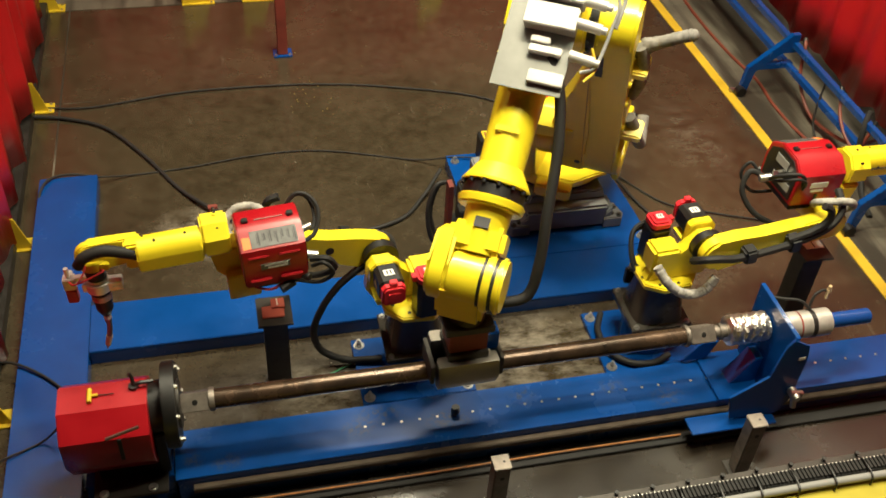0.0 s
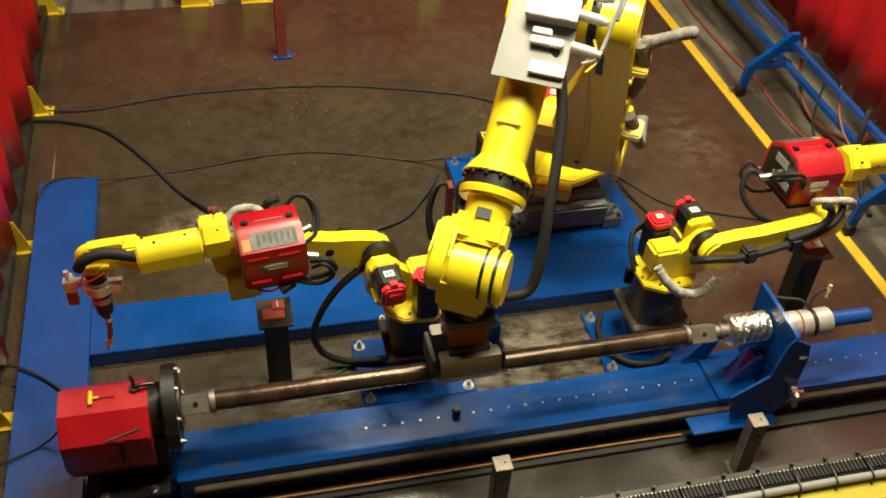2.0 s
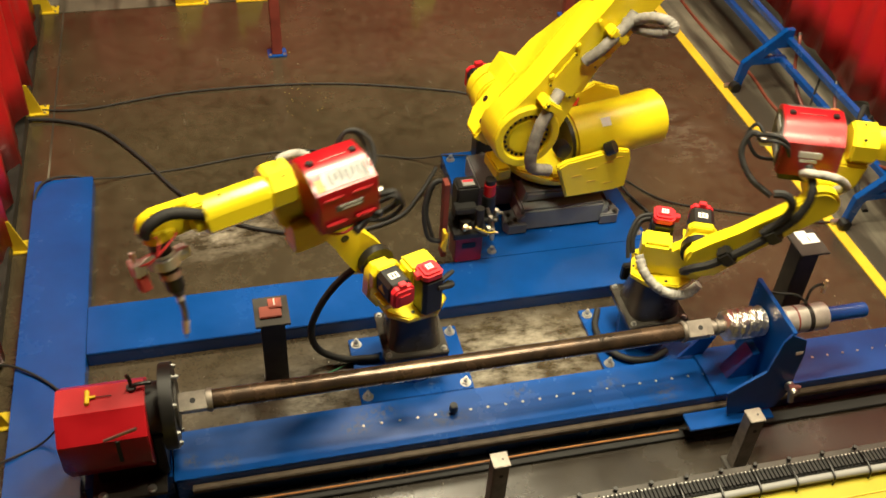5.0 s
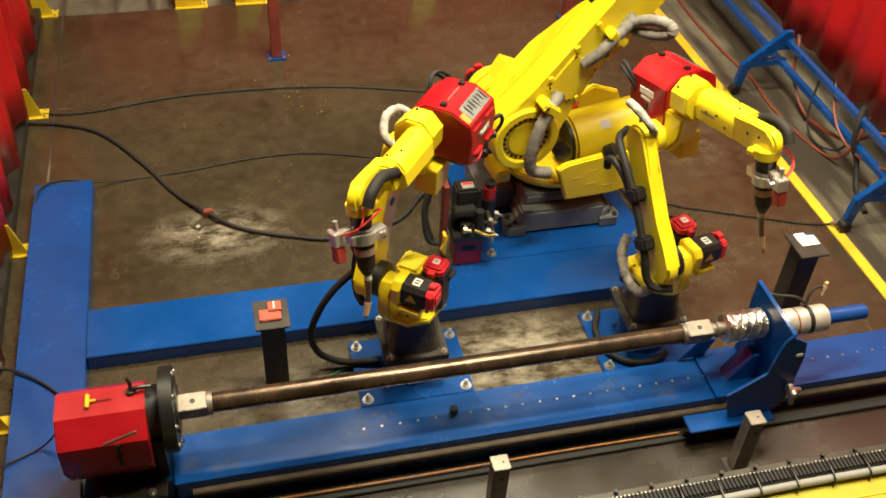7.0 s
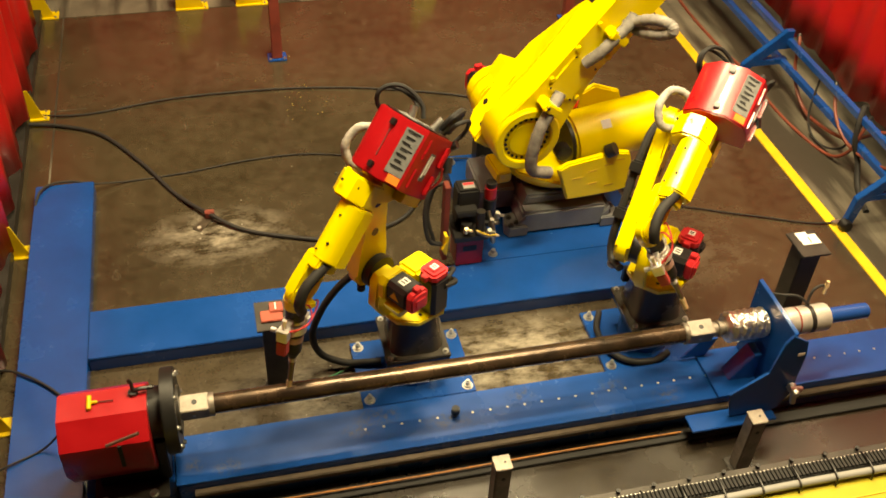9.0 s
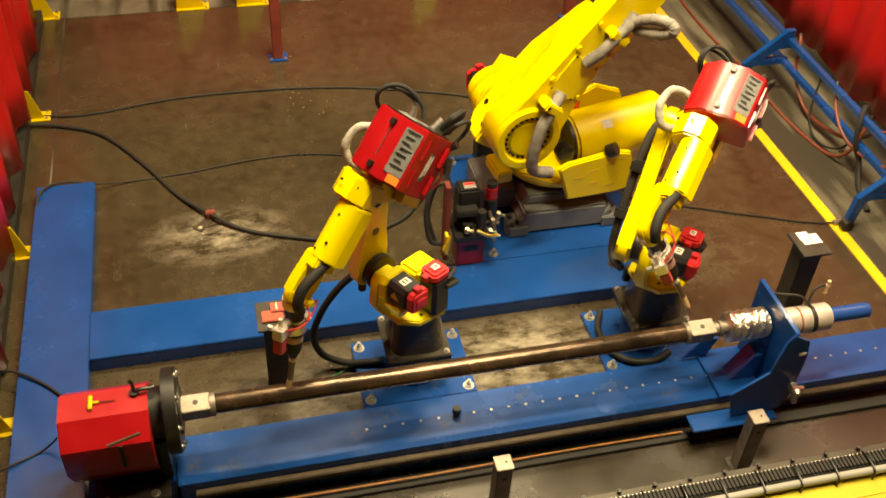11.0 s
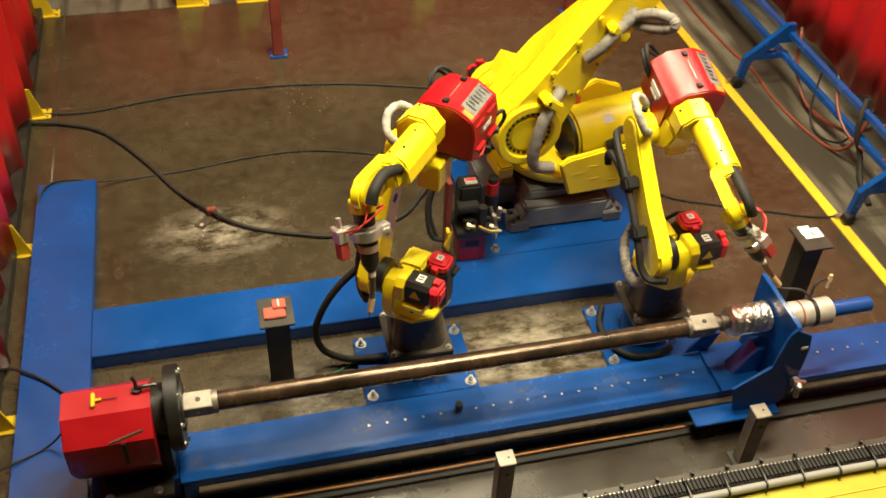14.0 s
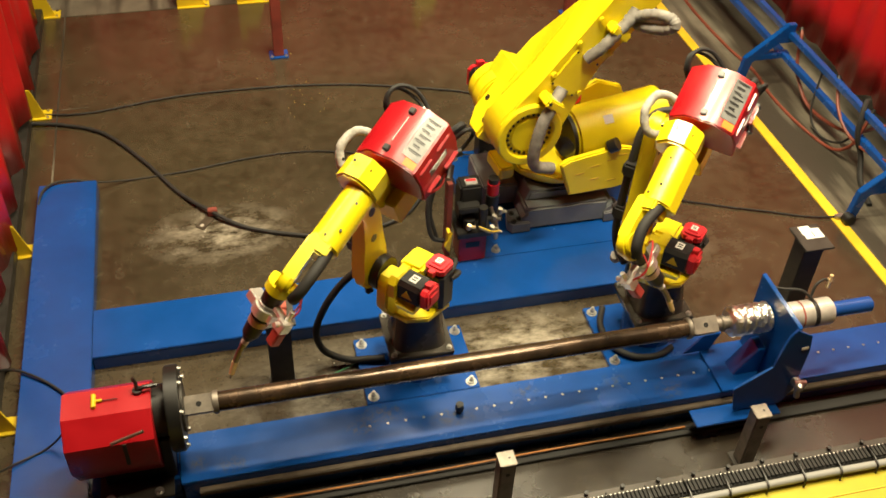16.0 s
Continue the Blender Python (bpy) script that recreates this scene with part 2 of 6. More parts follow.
# ---- mesh helpers ----
def finish(name, bm, mat, parent=None, label="", sharp=38):
    me = bpy.data.meshes.new(name)
    bmesh.ops.recalc_face_normals(bm, faces=bm.faces)
    bm.to_mesh(me)
    bm.free()
    me.materials.append(mat)
    me.shade_smooth()
    me.set_sharp_from_angle(angle=radians(sharp))
    ob = new(name, me)
    if parent:
        ob.parent = parent
    if label:
        ob["label"] = label
    return ob


def part(name, bm, mat, parent, label=""):
    return finish(name, bm, mat, parent, label)


def thing(name, label, category, at=(0, 0, 0), group="", kind=""):
    ob = new(name)
    ob.empty_display_size = 0.05
    ob.location = at
    return tagged(ob, label, category, group, kind)


def _bevel(bm, verts, w, seg=2):
    if w > 0:
        vs = set(verts)
        edges = [e for e in bm.edges if e.verts[0] in vs and e.verts[1] in vs]
        bmesh.ops.bevel(bm, geom=edges, offset=w, segments=seg, affect="EDGES", clamp_overlap=True)


def box(bm, x0, x1, y0, y1, z0, z1, bev=0.003, m=None):
    mat = Matrix.Translation(((x0 + x1) / 2, (y0 + y1) / 2, (z0 + z1) / 2)) @ Matrix.Diagonal((x1 - x0, y1 - y0, z1 - z0, 1))
    vs = bmesh.ops.create_cube(bm, size=1, matrix=(m @ mat) if m else mat)["verts"]
    _bevel(bm, vs, bev)
    return bm


def rod(bm, p0, p1, r0, r1=None, seg=20, bev=0.0):
    p0, p1 = Vector(p0), Vector(p1)
    d = p1 - p0
    m = Matrix.Translation((p0 + p1) / 2) @ d.to_track_quat("Z", "Y").to_matrix().to_4x4()
    vs = bmesh.ops.create_cone(bm, cap_ends=True, segments=seg, radius1=r0, radius2=r0 if r1 is None else r1, depth=d.length, matrix=m)["verts"]
    if bev:
        vset = set(vs)
        caps = [f for f in bm.faces if len(f.verts) == seg and all(v in vset for v in f.verts)]
        edges = list({e for f in caps for e in f.edges})
        bmesh.ops.bevel(bm, geom=edges, offset=bev, segments=2, affect="EDGES")
    return bm


def prism(bm, outline, axis, a, b, bev=0.004):
    """Extrudes an outline along an axis from a to b. The outline is in the two other axes, in xyz order."""
    def at(p, s):
        if axis == "x":
            return (s, p[0], p[1])
        if axis == "y":
            return (p[0], s, p[1])
        return (p[0], p[1], s)
    lo = [bm.verts.new(at(p, a)) for p in outline]
    hi = [bm.verts.new(at(p, b)) for p in outline]
    n = len(outline)
    bm.faces.new(lo)
    bm.faces.new(hi[::-1])
    for i in range(n):
        bm.faces.new((lo[i], hi[i], hi[(i + 1) % n], lo[(i + 1) % n]))
    if bev:
        ring = set(lo), set(hi)
        edges = [e for e in bm.edges if any(e.verts[0] in s and e.verts[1] in s for s in ring)]
        bmesh.ops.bevel(bm, geom=edges, offset=bev, segments=2, affect="EDGES", clamp_overlap=True)
    return bm


def arc(cx, cy, r, a0, a1, n=10):
    return [(cx + r * math.cos(radians(a0 + (a1 - a0) * i / n)), cy + r * math.sin(radians(a0 + (a1 - a0) * i / n))) for i in range(n + 1)]


def smooth_path(pts, per=8):
    p = [Vector(q) for q in pts]
    p = [p[0] * 2 - p[1]] + p + [p[-1] * 2 - p[-2]]
    out = []
    for i in range(1, len(p) - 2):
        for k in range(per):
            t = k / per
            a, b, c, d = p[i - 1:i + 3]
            out.append(0.5 * ((2 * b) + (c - a) * t + (2 * a - 5 * b + 4 * c - d) * t * t + (3 * b - a - 3 * c + d) * t ** 3))
    out.append(p[-2])
    return out


def tube(bm, pts, r, seg=8, per=8, wobble=0.0):
    path = smooth_path(pts, per)
    rings = []
    side = None
    for i, q in enumerate(path):
        d = (path[min(i + 1, len(path) - 1)] - path[max(i - 1, 0)]).normalized()
        if side is None:
            side = d.orthogonal().normalized()
        side = (side - d * side.dot(d)).normalized()
        up = d.cross(side)
        rr = r * (1 + wobble * math.sin(i * 2.4) + wobble * 0.6 * math.sin(i * 5.1))
        rings.append([bm.verts.new(q + rr * (side * math.cos(2 * math.pi * k / seg) + up * math.sin(2 * math.pi * k / seg))) for k in range(seg)])
    for a, b in zip(rings, rings[1:]):
        for k in range(seg):
            bm.faces.new((a[k], a[(k + 1) % seg], b[(k + 1) % seg], b[k]))
    bm.faces.new(rings[0][::-1])
    bm.faces.new(rings[-1])
    return bm


def hexbolt(bm, at, axis, r=0.009, h=0.008):
    at, axis = Vector(at), Vector(axis).normalized()
    rod(bm, at, at + axis * h * 0.35, r * 1.5, seg=14)
    rod(bm, at + axis * h * 0.3, at + axis * h, r, seg=6)
    return bm


def nb():
    return bmesh.new()


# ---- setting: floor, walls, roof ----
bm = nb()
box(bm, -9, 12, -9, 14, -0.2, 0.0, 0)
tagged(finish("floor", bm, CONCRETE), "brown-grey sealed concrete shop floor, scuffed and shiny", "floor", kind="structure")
bm = nb()
prism(bm, [(2.975, -9), (12, -9), (12, 14), (2.567, 14)], "z", 0.0, 0.004, 0)
tagged(finish("floor_aisle", bm, BARE), "bare pale grey concrete aisle beyond the yellow line", "floor", kind="structure")
bm = nb()
box(bm, -9, 2.55, 3.93, 13.9, 0.0, 0.004, 0)
tagged(finish("floor_back", bm, BARE), "bare pale grey concrete strip along the back fence", "floor", kind="structure")
bm = nb()
prism(bm, [(2.824, -4), (2.886, -4), (2.655, 9), (2.593, 9)], "z", 0.0, 0.006, 0)
tagged(finish("floor_line", bm, TAPE), "worn yellow safety line painted on the floor", "floor marking", kind="structure")
for nm, b in (("wall_north", (-9.2, 12.2, 14, 14.2, 0, 8)), ("wall_south", (-9.2, 12.2, -9.2, -9, 0, 8)),
              ("wall_west", (-9.2, -9, -9, 14, 0, 8)), ("wall_east", (12, 12.2, -9, 14, 0, 8))):
    bm = nb()
    box(bm, *b, 0)
    tagged(finish(nm, bm, WALLMAT), "dark painted shop wall", "wall", kind="structure")
bm = nb()
box(bm, -9.2, 12.2, -9.2, 14.2, 8.0, 8.2, 0)
tagged(finish("ceiling", bm, WALLMAT), "dark shop roof deck", "ceiling", kind="structure")

# floor joints: thin saw cuts
bm = nb()
box(bm, -1.385, -1.375, 0.6, 3.93, 0.0, 0.0015, 0)
box(bm, -1.50, -1.20, 2.80, 2.806, 0.0, 0.0015, 0)
tagged(finish("floor_joint", bm, BARE), "pale filled joint in the concrete floor", "floor joint", kind="structure")


def curtain(name, x, y0, y1, z0, z1, label, seed, amp=0.03, along="y", step=0.035):
    rnd = random.Random(seed)
    ph = [rnd.uniform(0, 6.28) for _ in range(4)]
    bm = nb()
    n = int((y1 - y0) / step)
    cols = []
    rows = 8
    for i in range(n + 1):
        y = y0 + (y1 - y0) * i / n
        col = []
        for k in range(rows + 1):
            h = k / rows
            fold = amp * (math.sin(y * 17 + ph[0] + 0.5 * h) + 0.6 * math.sin(y * 31 + ph[1]) + 0.5 * math.sin(y * 7.3 + ph[2] - 0.8 * h))
            z = z0 + (z1 - z0) * h + (0.03 * math.sin(y * 9 + ph[3]) + 0.015 * math.sin(y * 23) if k == 0 else 0)
            p = (x + fold, y, z) if along == "y" else (y, x + fold, z)
            col.append(bm.verts.new(p))
        cols.append(col)
    for a, b in zip(cols, cols[1:]):
        for k in range(rows):
            bm.faces.new((a[k], b[k], b[k + 1], a[k + 1]))
    ob = finish(name, bm, CURTAIN, sharp=180)
    so = ob.modifiers.new("thickness", "SOLIDIFY")
    so.thickness = 0.003
    return tagged(ob, label, "curtain")


curtain("weld_curtain", -1.545, -0.4, 4.25, 0.08, 2.35, "hanging red vinyl welding curtain with soft folds", 3)
curtain("weld_curtain", 3.30, -2.0, 6.4, 0.23, 2.6, "hanging red vinyl welding curtain behind the blue frame", 5, 0.018)
curtain("weld_curtain", 4.45, -1.5, 3.0, 0.12, 1.0, "hanging red vinyl welding curtain along the back fence", 8, 0.03, "x")


def angle_foot(x, y, face, tall=2.2):
    th = thing("fence_foot", "yellow steel fence post on a bolted base plate", "fence post", (x, y, 0), "fence posts")
    bm = nb()
    box(bm, -0.16, 0.06, -0.05, 0.05, 0, 0.01, 0.002)
    part("base_plate", bm, SAFETY, th)
    bm = nb()
    box(bm, -0.135 * face - 0.02, -0.135 * face + 0.02, -0.03, 0.03, 0.01, tall, 0.003)
    part("post", bm, SAFETY, th)
    bm = nb()
    prism(bm, [(-0.115 * face, 0.01), (0.03 * face, 0.01), (-0.025 * face, 0.2), (-0.115 * face, 0.2)], "y", -0.03, -0.022, 0)
    part("gusset", bm, SAFETY, th)
    for by in (-0.035, 0.035):
        bm = nb()
        hexbolt(bm, (0.04 * face, by, 0.01), (0, 0, 1), 0.006, 0.01)
        part("anchor_bolt", bm, ZINC, th)
    return th


for y in (0.42, 1.54, 2.76, 3.97):
    angle_foot(-1.47, y, 1)
for x in (-0.48, -0.07, 1.2):
    angle_foot(x, 3.96, 1, 0.30)

# low black cable duct along the left curtain
bm = nb()
box(bm, -1.575, -1.515, -0.3, 4.1, 0.0, 0.07, 0.004)
tagged(finish("cable_duct", bm, DARKSTEEL), "low black steel cable duct on the floor along the curtain", "cable duct")


def oxide_post(x, y):
    th = thing("frame_post", "dark red oxide steel post on a blue foot plate", "post", (x, y, 0), "overhead frame posts")
    bm = nb()
    box(bm, -0.06, 0.06, -0.05, 0.05, 0, 0.012, 0.003)
    part("foot_plate", bm, BLUE, th)
    bm = nb()
    box(bm, -0.032, 0.032, -0.032, 0.032, 0.012, 2.6, 0.004)
    part("post", bm, RUST, th)
    for sx in (-0.045, 0.045):
        bm = nb()
        hexbolt(bm, (sx, -0.035, 0.012), (0, 0, 1), 0.007, 0.01)
        part("anchor_bolt", bm, ZINC, th)


oxide_post(-0.023, 3.20)
oxide_post(2.03, 3.40)

# ---- base frame: blue channels ----
def channel(name, x0, x1, y0, y1, top, label):
    th = thing(name, label, "machine base", group="base frame channels")
    bm = nb()
    box(bm, x0, x1, y0, y1, top - 0.012, top, 0.003)
    part("web", bm, BLUE, th)
    if x1 - x0 > y1 - y0:
        sides = ((x0, x1, y0, y0 + 0.012), (x0, x1, y1 - 0.012, y1))
    else:
        sides = ((x0, x0 + 0.012, y0, y1), (x1 - 0.012, x1, y0, y1))
    for s in sides:
        bm = nb()
        box(bm, *s, 0, top - 0.012, 0.002)
        part("flange", bm, BLUE, th)
    return th


channel("base_channel", -1.128, 1.62, 0.676, 0.977, 0.08, "long blue painted steel channel lying flat on the floor")
channel("base_channel", -1.425, -1.131, -0.35, 1.975, 0.08, "blue painted steel cross channel at the end of the frame")
bm = nb()
prism(bm, [(0.76, 0.9775), (1.66, 0.9775), (1.66, 1.20), (1.62, 1.86), (0.76, 1.86)], "z", 0.0, 0.08, 0.0006)
robot_plate = thing("robot_base_plate", "blue painted steel base plate under the large robot", "machine base")
part("plate", bm, BLUE, robot_plate)
for p in ((0.83, 1.02), (0.80, 1.80), (1.62, 1.03)):
    bm = nb()
    rod(bm, (*p, 0.08), (*p, 0.084), 0.024, seg=20)
    hexbolt(bm, (*p, 0.083), (0, 0, 1), 0.012, 0.028)
    part("anchor_bolt", bm, ZINC, robot_plate)

# front rail beam of the positioner
rail = thing("positioner_beam", "long blue painted beam with a row of steel screws and a gear rack", "machine base")
bm = nb()
box(bm, -0.765, 3.3, -0.126, 0.111, 0.138, 0.15, 0.002)
part("top_plate", bm, BEAM, rail)
for y0, y1 in ((-0.126, -0.114), (0.099, 0.111)):
    bm = nb()
    box(bm, -0.765, 3.3, y0, y1, 0.0, 0.138, 0.002)
    part("side_plate", bm, BLUE, rail)
bm = nb()
box(bm, -0.765, -0.755, -0.126, 0.111, 0.0, 0.1378, 0.002)
part("end_plate", bm, BLUE, rail)
bm = nb()
box(bm, -0.70, 3.3, -0.150, -0.127, 0.085, 0.110, 0.001)
part("rack_bar", bm, RACK, rail, "brown oiled steel gear rack")
bm = nb()
n = 440
for i in range(n):
    x = -0.70 + i * 0.0090
    box(bm, x, x + 0.0045, -0.157, -0.150, 0.087, 0.108, 0)
ob = part("rack_tooth", bm, RACK, rail)
ob["kind"] = "stuff"
bm = nb()
tube(bm, [(-0.72, -0.185, 0.03), (0.2, -0.19, 0.035), (0.8, -0.183, 0.032), (1.35, -0.187, 0.03)], 0.0042)
part("rack_cable", bm, RACKWIRE, rail, "orange cable along the rack")
bm = nb()
box(bm, -0.75, 3.3, -0.215, -0.166, 0.0, 0.018, 0.002)
part("cable_tray", bm, RUBBER, rail)
bolt_mesh = None
for i in range(0, 44):
    if i == 5:
        continue
    p = (i * 0.0762, 0.0, 0.15)
    if bolt_mesh is None:
        bm = nb()
        rod(bm, (0, 0, 0), (0, 0, 0.004), 0.0058, seg=14, bev=0.001)
        rod(bm, (0, 0, 0.004), (0, 0, 0.0045), 0.003, seg=6)
        ob = part("screw", bm, ZINC, rail)
        bolt_mesh = ob.data
    else:
        ob = new("screw", bolt_mesh)
        ob.parent = rail
    ob.location = p
stop = thing("stop_knob", "black knob of a stop pin standing on the blue beam", "knob", (0.381, 0.0, 0.15))
bm = nb()
rod(bm, (0, 0, 0), (0, 0, 0.02), 0.009)
part("pin", bm, STEEL, stop)
bm = nb()
rod(bm, (0, 0, 0.018), (0, 0, 0.05), 0.019, 0.017, 18, 0.003)
part("head", bm, BLACK, stop)

# ---- headstock: red positioner drive ----
head = thing("positioner_drive", "faceted red sheet-metal positioner drive with a black chuck", "positioner")
cover = [(0.10, 0.24), (0.12, 0.30), (0.12, 0.50), (0.04, 0.578), (-0.085, 0.578), (-0.168, 0.502), (-0.168, 0.365), (-0.10, 0.24)]
bm = nb()
prism(bm, cover, "x", -1.13, -0.815, 0.004)
part("cover", bm, RED, head)
bm = nb()
box(bm, -1.065, -0.79, -0.18, 0.11, 0.15, 0.166, 0.002)
part("mounting_plate", bm, DARKSTEEL, head, "black mounting plate with a bright edge")
bm = nb()
box(bm, -1.10, -0.77, -0.10, 0.10, 0.0, 0.149, 0.003)
part("support_block", bm, BLUE, head)
bm = nb()
prism(bm, [(-0.085, 0.166), (0.085, 0.166), (0.085, 0.25), (-0.085, 0.25)], "x", -1.04, -0.80, 0.004)
part("gearbox_foot", bm, BLACK, head)
for p in ((-1.027, -0.155), (-0.846, -0.155), (-1.027, 0.085), (-0.846, 0.085)):
    bm = nb()
    hexbolt(bm, (*p, 0.166), (0, 0, 1), 0.012, 0.014)
    part("bolt", bm, ZINC, head)
bm = nb()
rod(bm, (-0.815, 0, 0.455), (-0.764, 0, 0.455), 0.10, seg=40)
box(bm, -0.812, -0.775, -0.10, 0.10, 0.17, 0.40, 0.005)
part("gearbox", bm, BLACK, head)
bm = nb()
rod(bm, (-1.015, -0.02, 0.585), (-0.985, -0.02, 0.585), 0.006, seg=10)
rod(bm, (-1.015, -0.052, 0.585), (-1.015, 0.012, 0.585), 0.009, seg=12, bev=0.002)
part("tee_key", bm, SAFETY, head, "yellow tee-handled key lying on the cover")
bm = nb()
rod(bm, (-0.985, -0.02, 0.584), (-0.93, -0.022, 0.584), 0.002, seg=6)
part("key_shaft", bm, DARKSTEEL, head)
bm = nb()
box(bm, -0.93, -0.915, -0.172, -0.168, 0.38, 0.50, 0.001)
part("latch", bm, BLACK, head)
bm = nb()
rod(bm, (-0.965, -0.176, 0.52), (-0.845, -0.176, 0.565), 0.0065, seg=10, bev=0.001)
part("handle_bar", bm, STEEL, head, "bright steel bar handle on the cover")
bm = nb()
rod(bm, (-0.86, 0.0, 0.578), (-0.86, 0.0, 0.592), 0.018, seg=14)
tube(bm, [(-0.86, 0.0, 0.59), (-0.862, 0.01, 0.62), (-0.87, 0.015, 0.64)], 0.007)
tube(bm, [(-0.86, 0.0, 0.59), (-0.835, 0.0, 0.60), (-0.79, 0.01, 0.59)], 0.008)
part("cable_gland", bm, BLACK, head)

# ---- workpiece on its clamps: turns about the pipe axis ----
work = thing("workpiece_pipe", "long mill-scaled steel pipe held between steel clamp blocks", "steel pipe", (0, 0, 0.455))
bm = nb()
rod(bm, (-0.765, 0, 0), (-0.715, 0, 0), 0.165, seg=56, bev=0.004)
part("chuck_plate", bm, BLACK, work, "black round chuck plate")
bm = nb()
rod(bm, (-0.715, 0, 0), (-0.705, 0, 0), 0.095, seg=40, bev=0.002)
part("chuck_hub", bm, DARKSTEEL, work)
for k in range(8):
    a = math.radians(45 * k + 12)
    bm = nb()
    hexbolt(bm, (-0.715, 0.145 * math.cos(a), 0.145 * math.sin(a)), (1, 0, 0), 0.008, 0.012)
    part("chuck_bolt", bm, ZINC, work)
for x0, x1, flip in ((-0.705, -0.60, 1), (1.365, 1.475, -1)):
    bm = nb()
    box(bm, x0, x1, -0.036, 0.036, -0.036, 0.036, 0.003)
    blk = part("clamp_block", bm, CLAMPED, work, "worn square steel clamp block")
    bm = nb()
    rod(bm, ((x0 + x1) / 2, 0, 0.034), ((x0 + x1) / 2, 0, 0.0375), 0.0105, seg=18)
    part("clamp_hole", bm, BLACK, blk)
    bm = nb()
    rod(bm, ((x0 + x1) / 2 - 0.005, -0.034, -0.005), ((x0 + x1) / 2 - 0.005, -0.0375, -0.005), 0.006, seg=12)
    part("set_screw", bm, ZINC, blk)
    e = x1 if flip > 0 else x0
    bm = nb()
    rod(bm, (e - 0.002, 0, 0), (e + 0.02 * flip, 0, 0), 0.046, seg=28, bev=0.003)
    part("collar", bm, CLAMPED, work)
bm = nb()
rod(bm, (-0.582, 0, 0), (1.347, 0, 0), 0.0385, seg=48)
part("pipe", bm, SCALE, work, "brown heat-tinted steel pipe with a bright streak")
bm = nb()
rod(bm, (1.475, 0, 0), (1.50, 0, 0), 0.03, seg=24, bev=0.003)
rod(bm, (1.50, 0, 0), (1.515, 0, 0), 0.036, seg=24, bev=0.003)
rod(bm, (1.515, 0, 0), (1.54, 0, 0), 0.028, seg=24, bev=0.003)
part("spindle_adapter", bm, CLAMPED, work)

# ---- tailstock ----
tail = thing("tailstock", "blue welded tailstock carriage with a grey air cylinder", "tailstock")
bm = nb()
rnd = random.Random(4)
ring = []
for i in range(37):
    x = 1.535 + i * 0.0051
    row = []
    for k in range(44):
        a = 2 * math.pi * k / 44
        r = 0.064 + rnd.uniform(-0.0022, 0.0022) + 0.002 * math.sin(i * 0.9 + 0.4 * k)
        r *= 0.75 if i == 0 else (0.9 if i in (1, 36) else 1)
        row.append(bm.verts.new((x, r * math.cos(a), 0.455 + r * math.sin(a))))
    ring.append(row)
for a, b in zip(ring, ring[1:]):
    for k in range(44):
        bm.faces.new((a[k], a[(k + 1) % 44], b[(k + 1) % 44], b[k]))
bm.faces.new(ring[0])
bm.faces.new(ring[-1])
ob = finish("foil_sleeve", bm, FOIL, tail, "crinkled metallic foil wrapped round the spindle", sharp=8)
bm = nb()
prism(bm, [(0.125, 0.16), (0.125, 0.585), (-0.19, 0.585), (-0.199, 0.58), (-0.199, 0.40), (-0.14, 0.16)], "x", 1.725, 1.745, 0.002)
part("upright_plate", bm, BLUE, tail)
bm = nb()
prism(bm, [(1.715, 0.585), (1.795, 0.535), (1.81, 0.45), (1.806, 0.21), (1.76, 0.12), (1.543, 0.125), (1.51, 0.265), (1.665, 0.37), (1.69, 0.545)],
      "y", -0.212, -0.20, 0.002)
part("side_gusset", bm, BLUE, tail)
bm = nb()
prism(bm, [(1.60, 0.166), (1.725, 0.166), (1.725, 0.31), (1.69, 0.31)], "y", -0.06, 0.02, 0.003)
part("front_gusset", bm, BLUE, tail)
bm = nb()
prism(bm, [(1.44, 0.166), (1.56, 0.166), (1.60, 0.27), (1.52, 0.27)], "y", 0.10, 0.112, 0.002)
part("rear_gusset", bm, BLUE, tail)
bm = nb()
box(bm, 1.52, 1.80, -0.135, 0.13, 0.155, 0.167, 0.002)
part("saddle_plate", bm, BLUE, tail)
bm = nb()
box(bm, 1.36, 1.75, -0.255, -0.165, 0.10, 0.112, 0.002)
part("rack_shelf", bm, BLUE, tail)
bm = nb()
rod(bm, (1.745, -0.02, 0.455), (1.80, -0.02, 0.455), 0.05, seg=32)
rod(bm, (1.80, -0.02, 0.455), (2.00, -0.02, 0.455), 0.0595, seg=36, bev=0.004)
part("air_cylinder", bm, WRAP, tail, "pale grey air cylinder")
bm = nb()
rod(bm, (1.905, -0.02, 0.455), (1.925, -0.02, 0.455), 0.0615, seg=36)
part("hose_clamp", bm, BLACK, tail)
bm = nb()
rod(bm, (1.85, -0.02, 0.455), (1.858, -0.02, 0.455), 0.0602, seg=36)
part("band", bm, RUST, tail)
bm = nb()
rod(bm, (2.00, -0.02, 0.455), (2.20, -0.02, 0.455), 0.034, seg=28, bev=0.006)
part("rod_guard", bm, BLUE, tail, "shiny blue tube over the cylinder rod")
bm = nb()
tube(bm, [(1.74, 0.09, 0.545), (1.80, 0.06, 0.545), (1.87, 0.03, 0.55), (1.912, 0.0, 0.52)], 0.006)
tube(bm, [(1.918, 0.02, 0.51), (1.94, 0.04, 0.56), (1.98, 0.05, 0.575), (2.01, 0.045, 0.57)], 0.006)
part("air_line", bm, RUBBER, tail)
bm = nb()
rod(bm, (2.005, 0.045, 0.53), (2.005, 0.045, 0.60), 0.008, seg=10)
rod(bm, (2.005, 0.045, 0.565), (2.005, 0.045, 0.58), 0.011, seg=6)
part("fitting", bm, BRASS, tail)
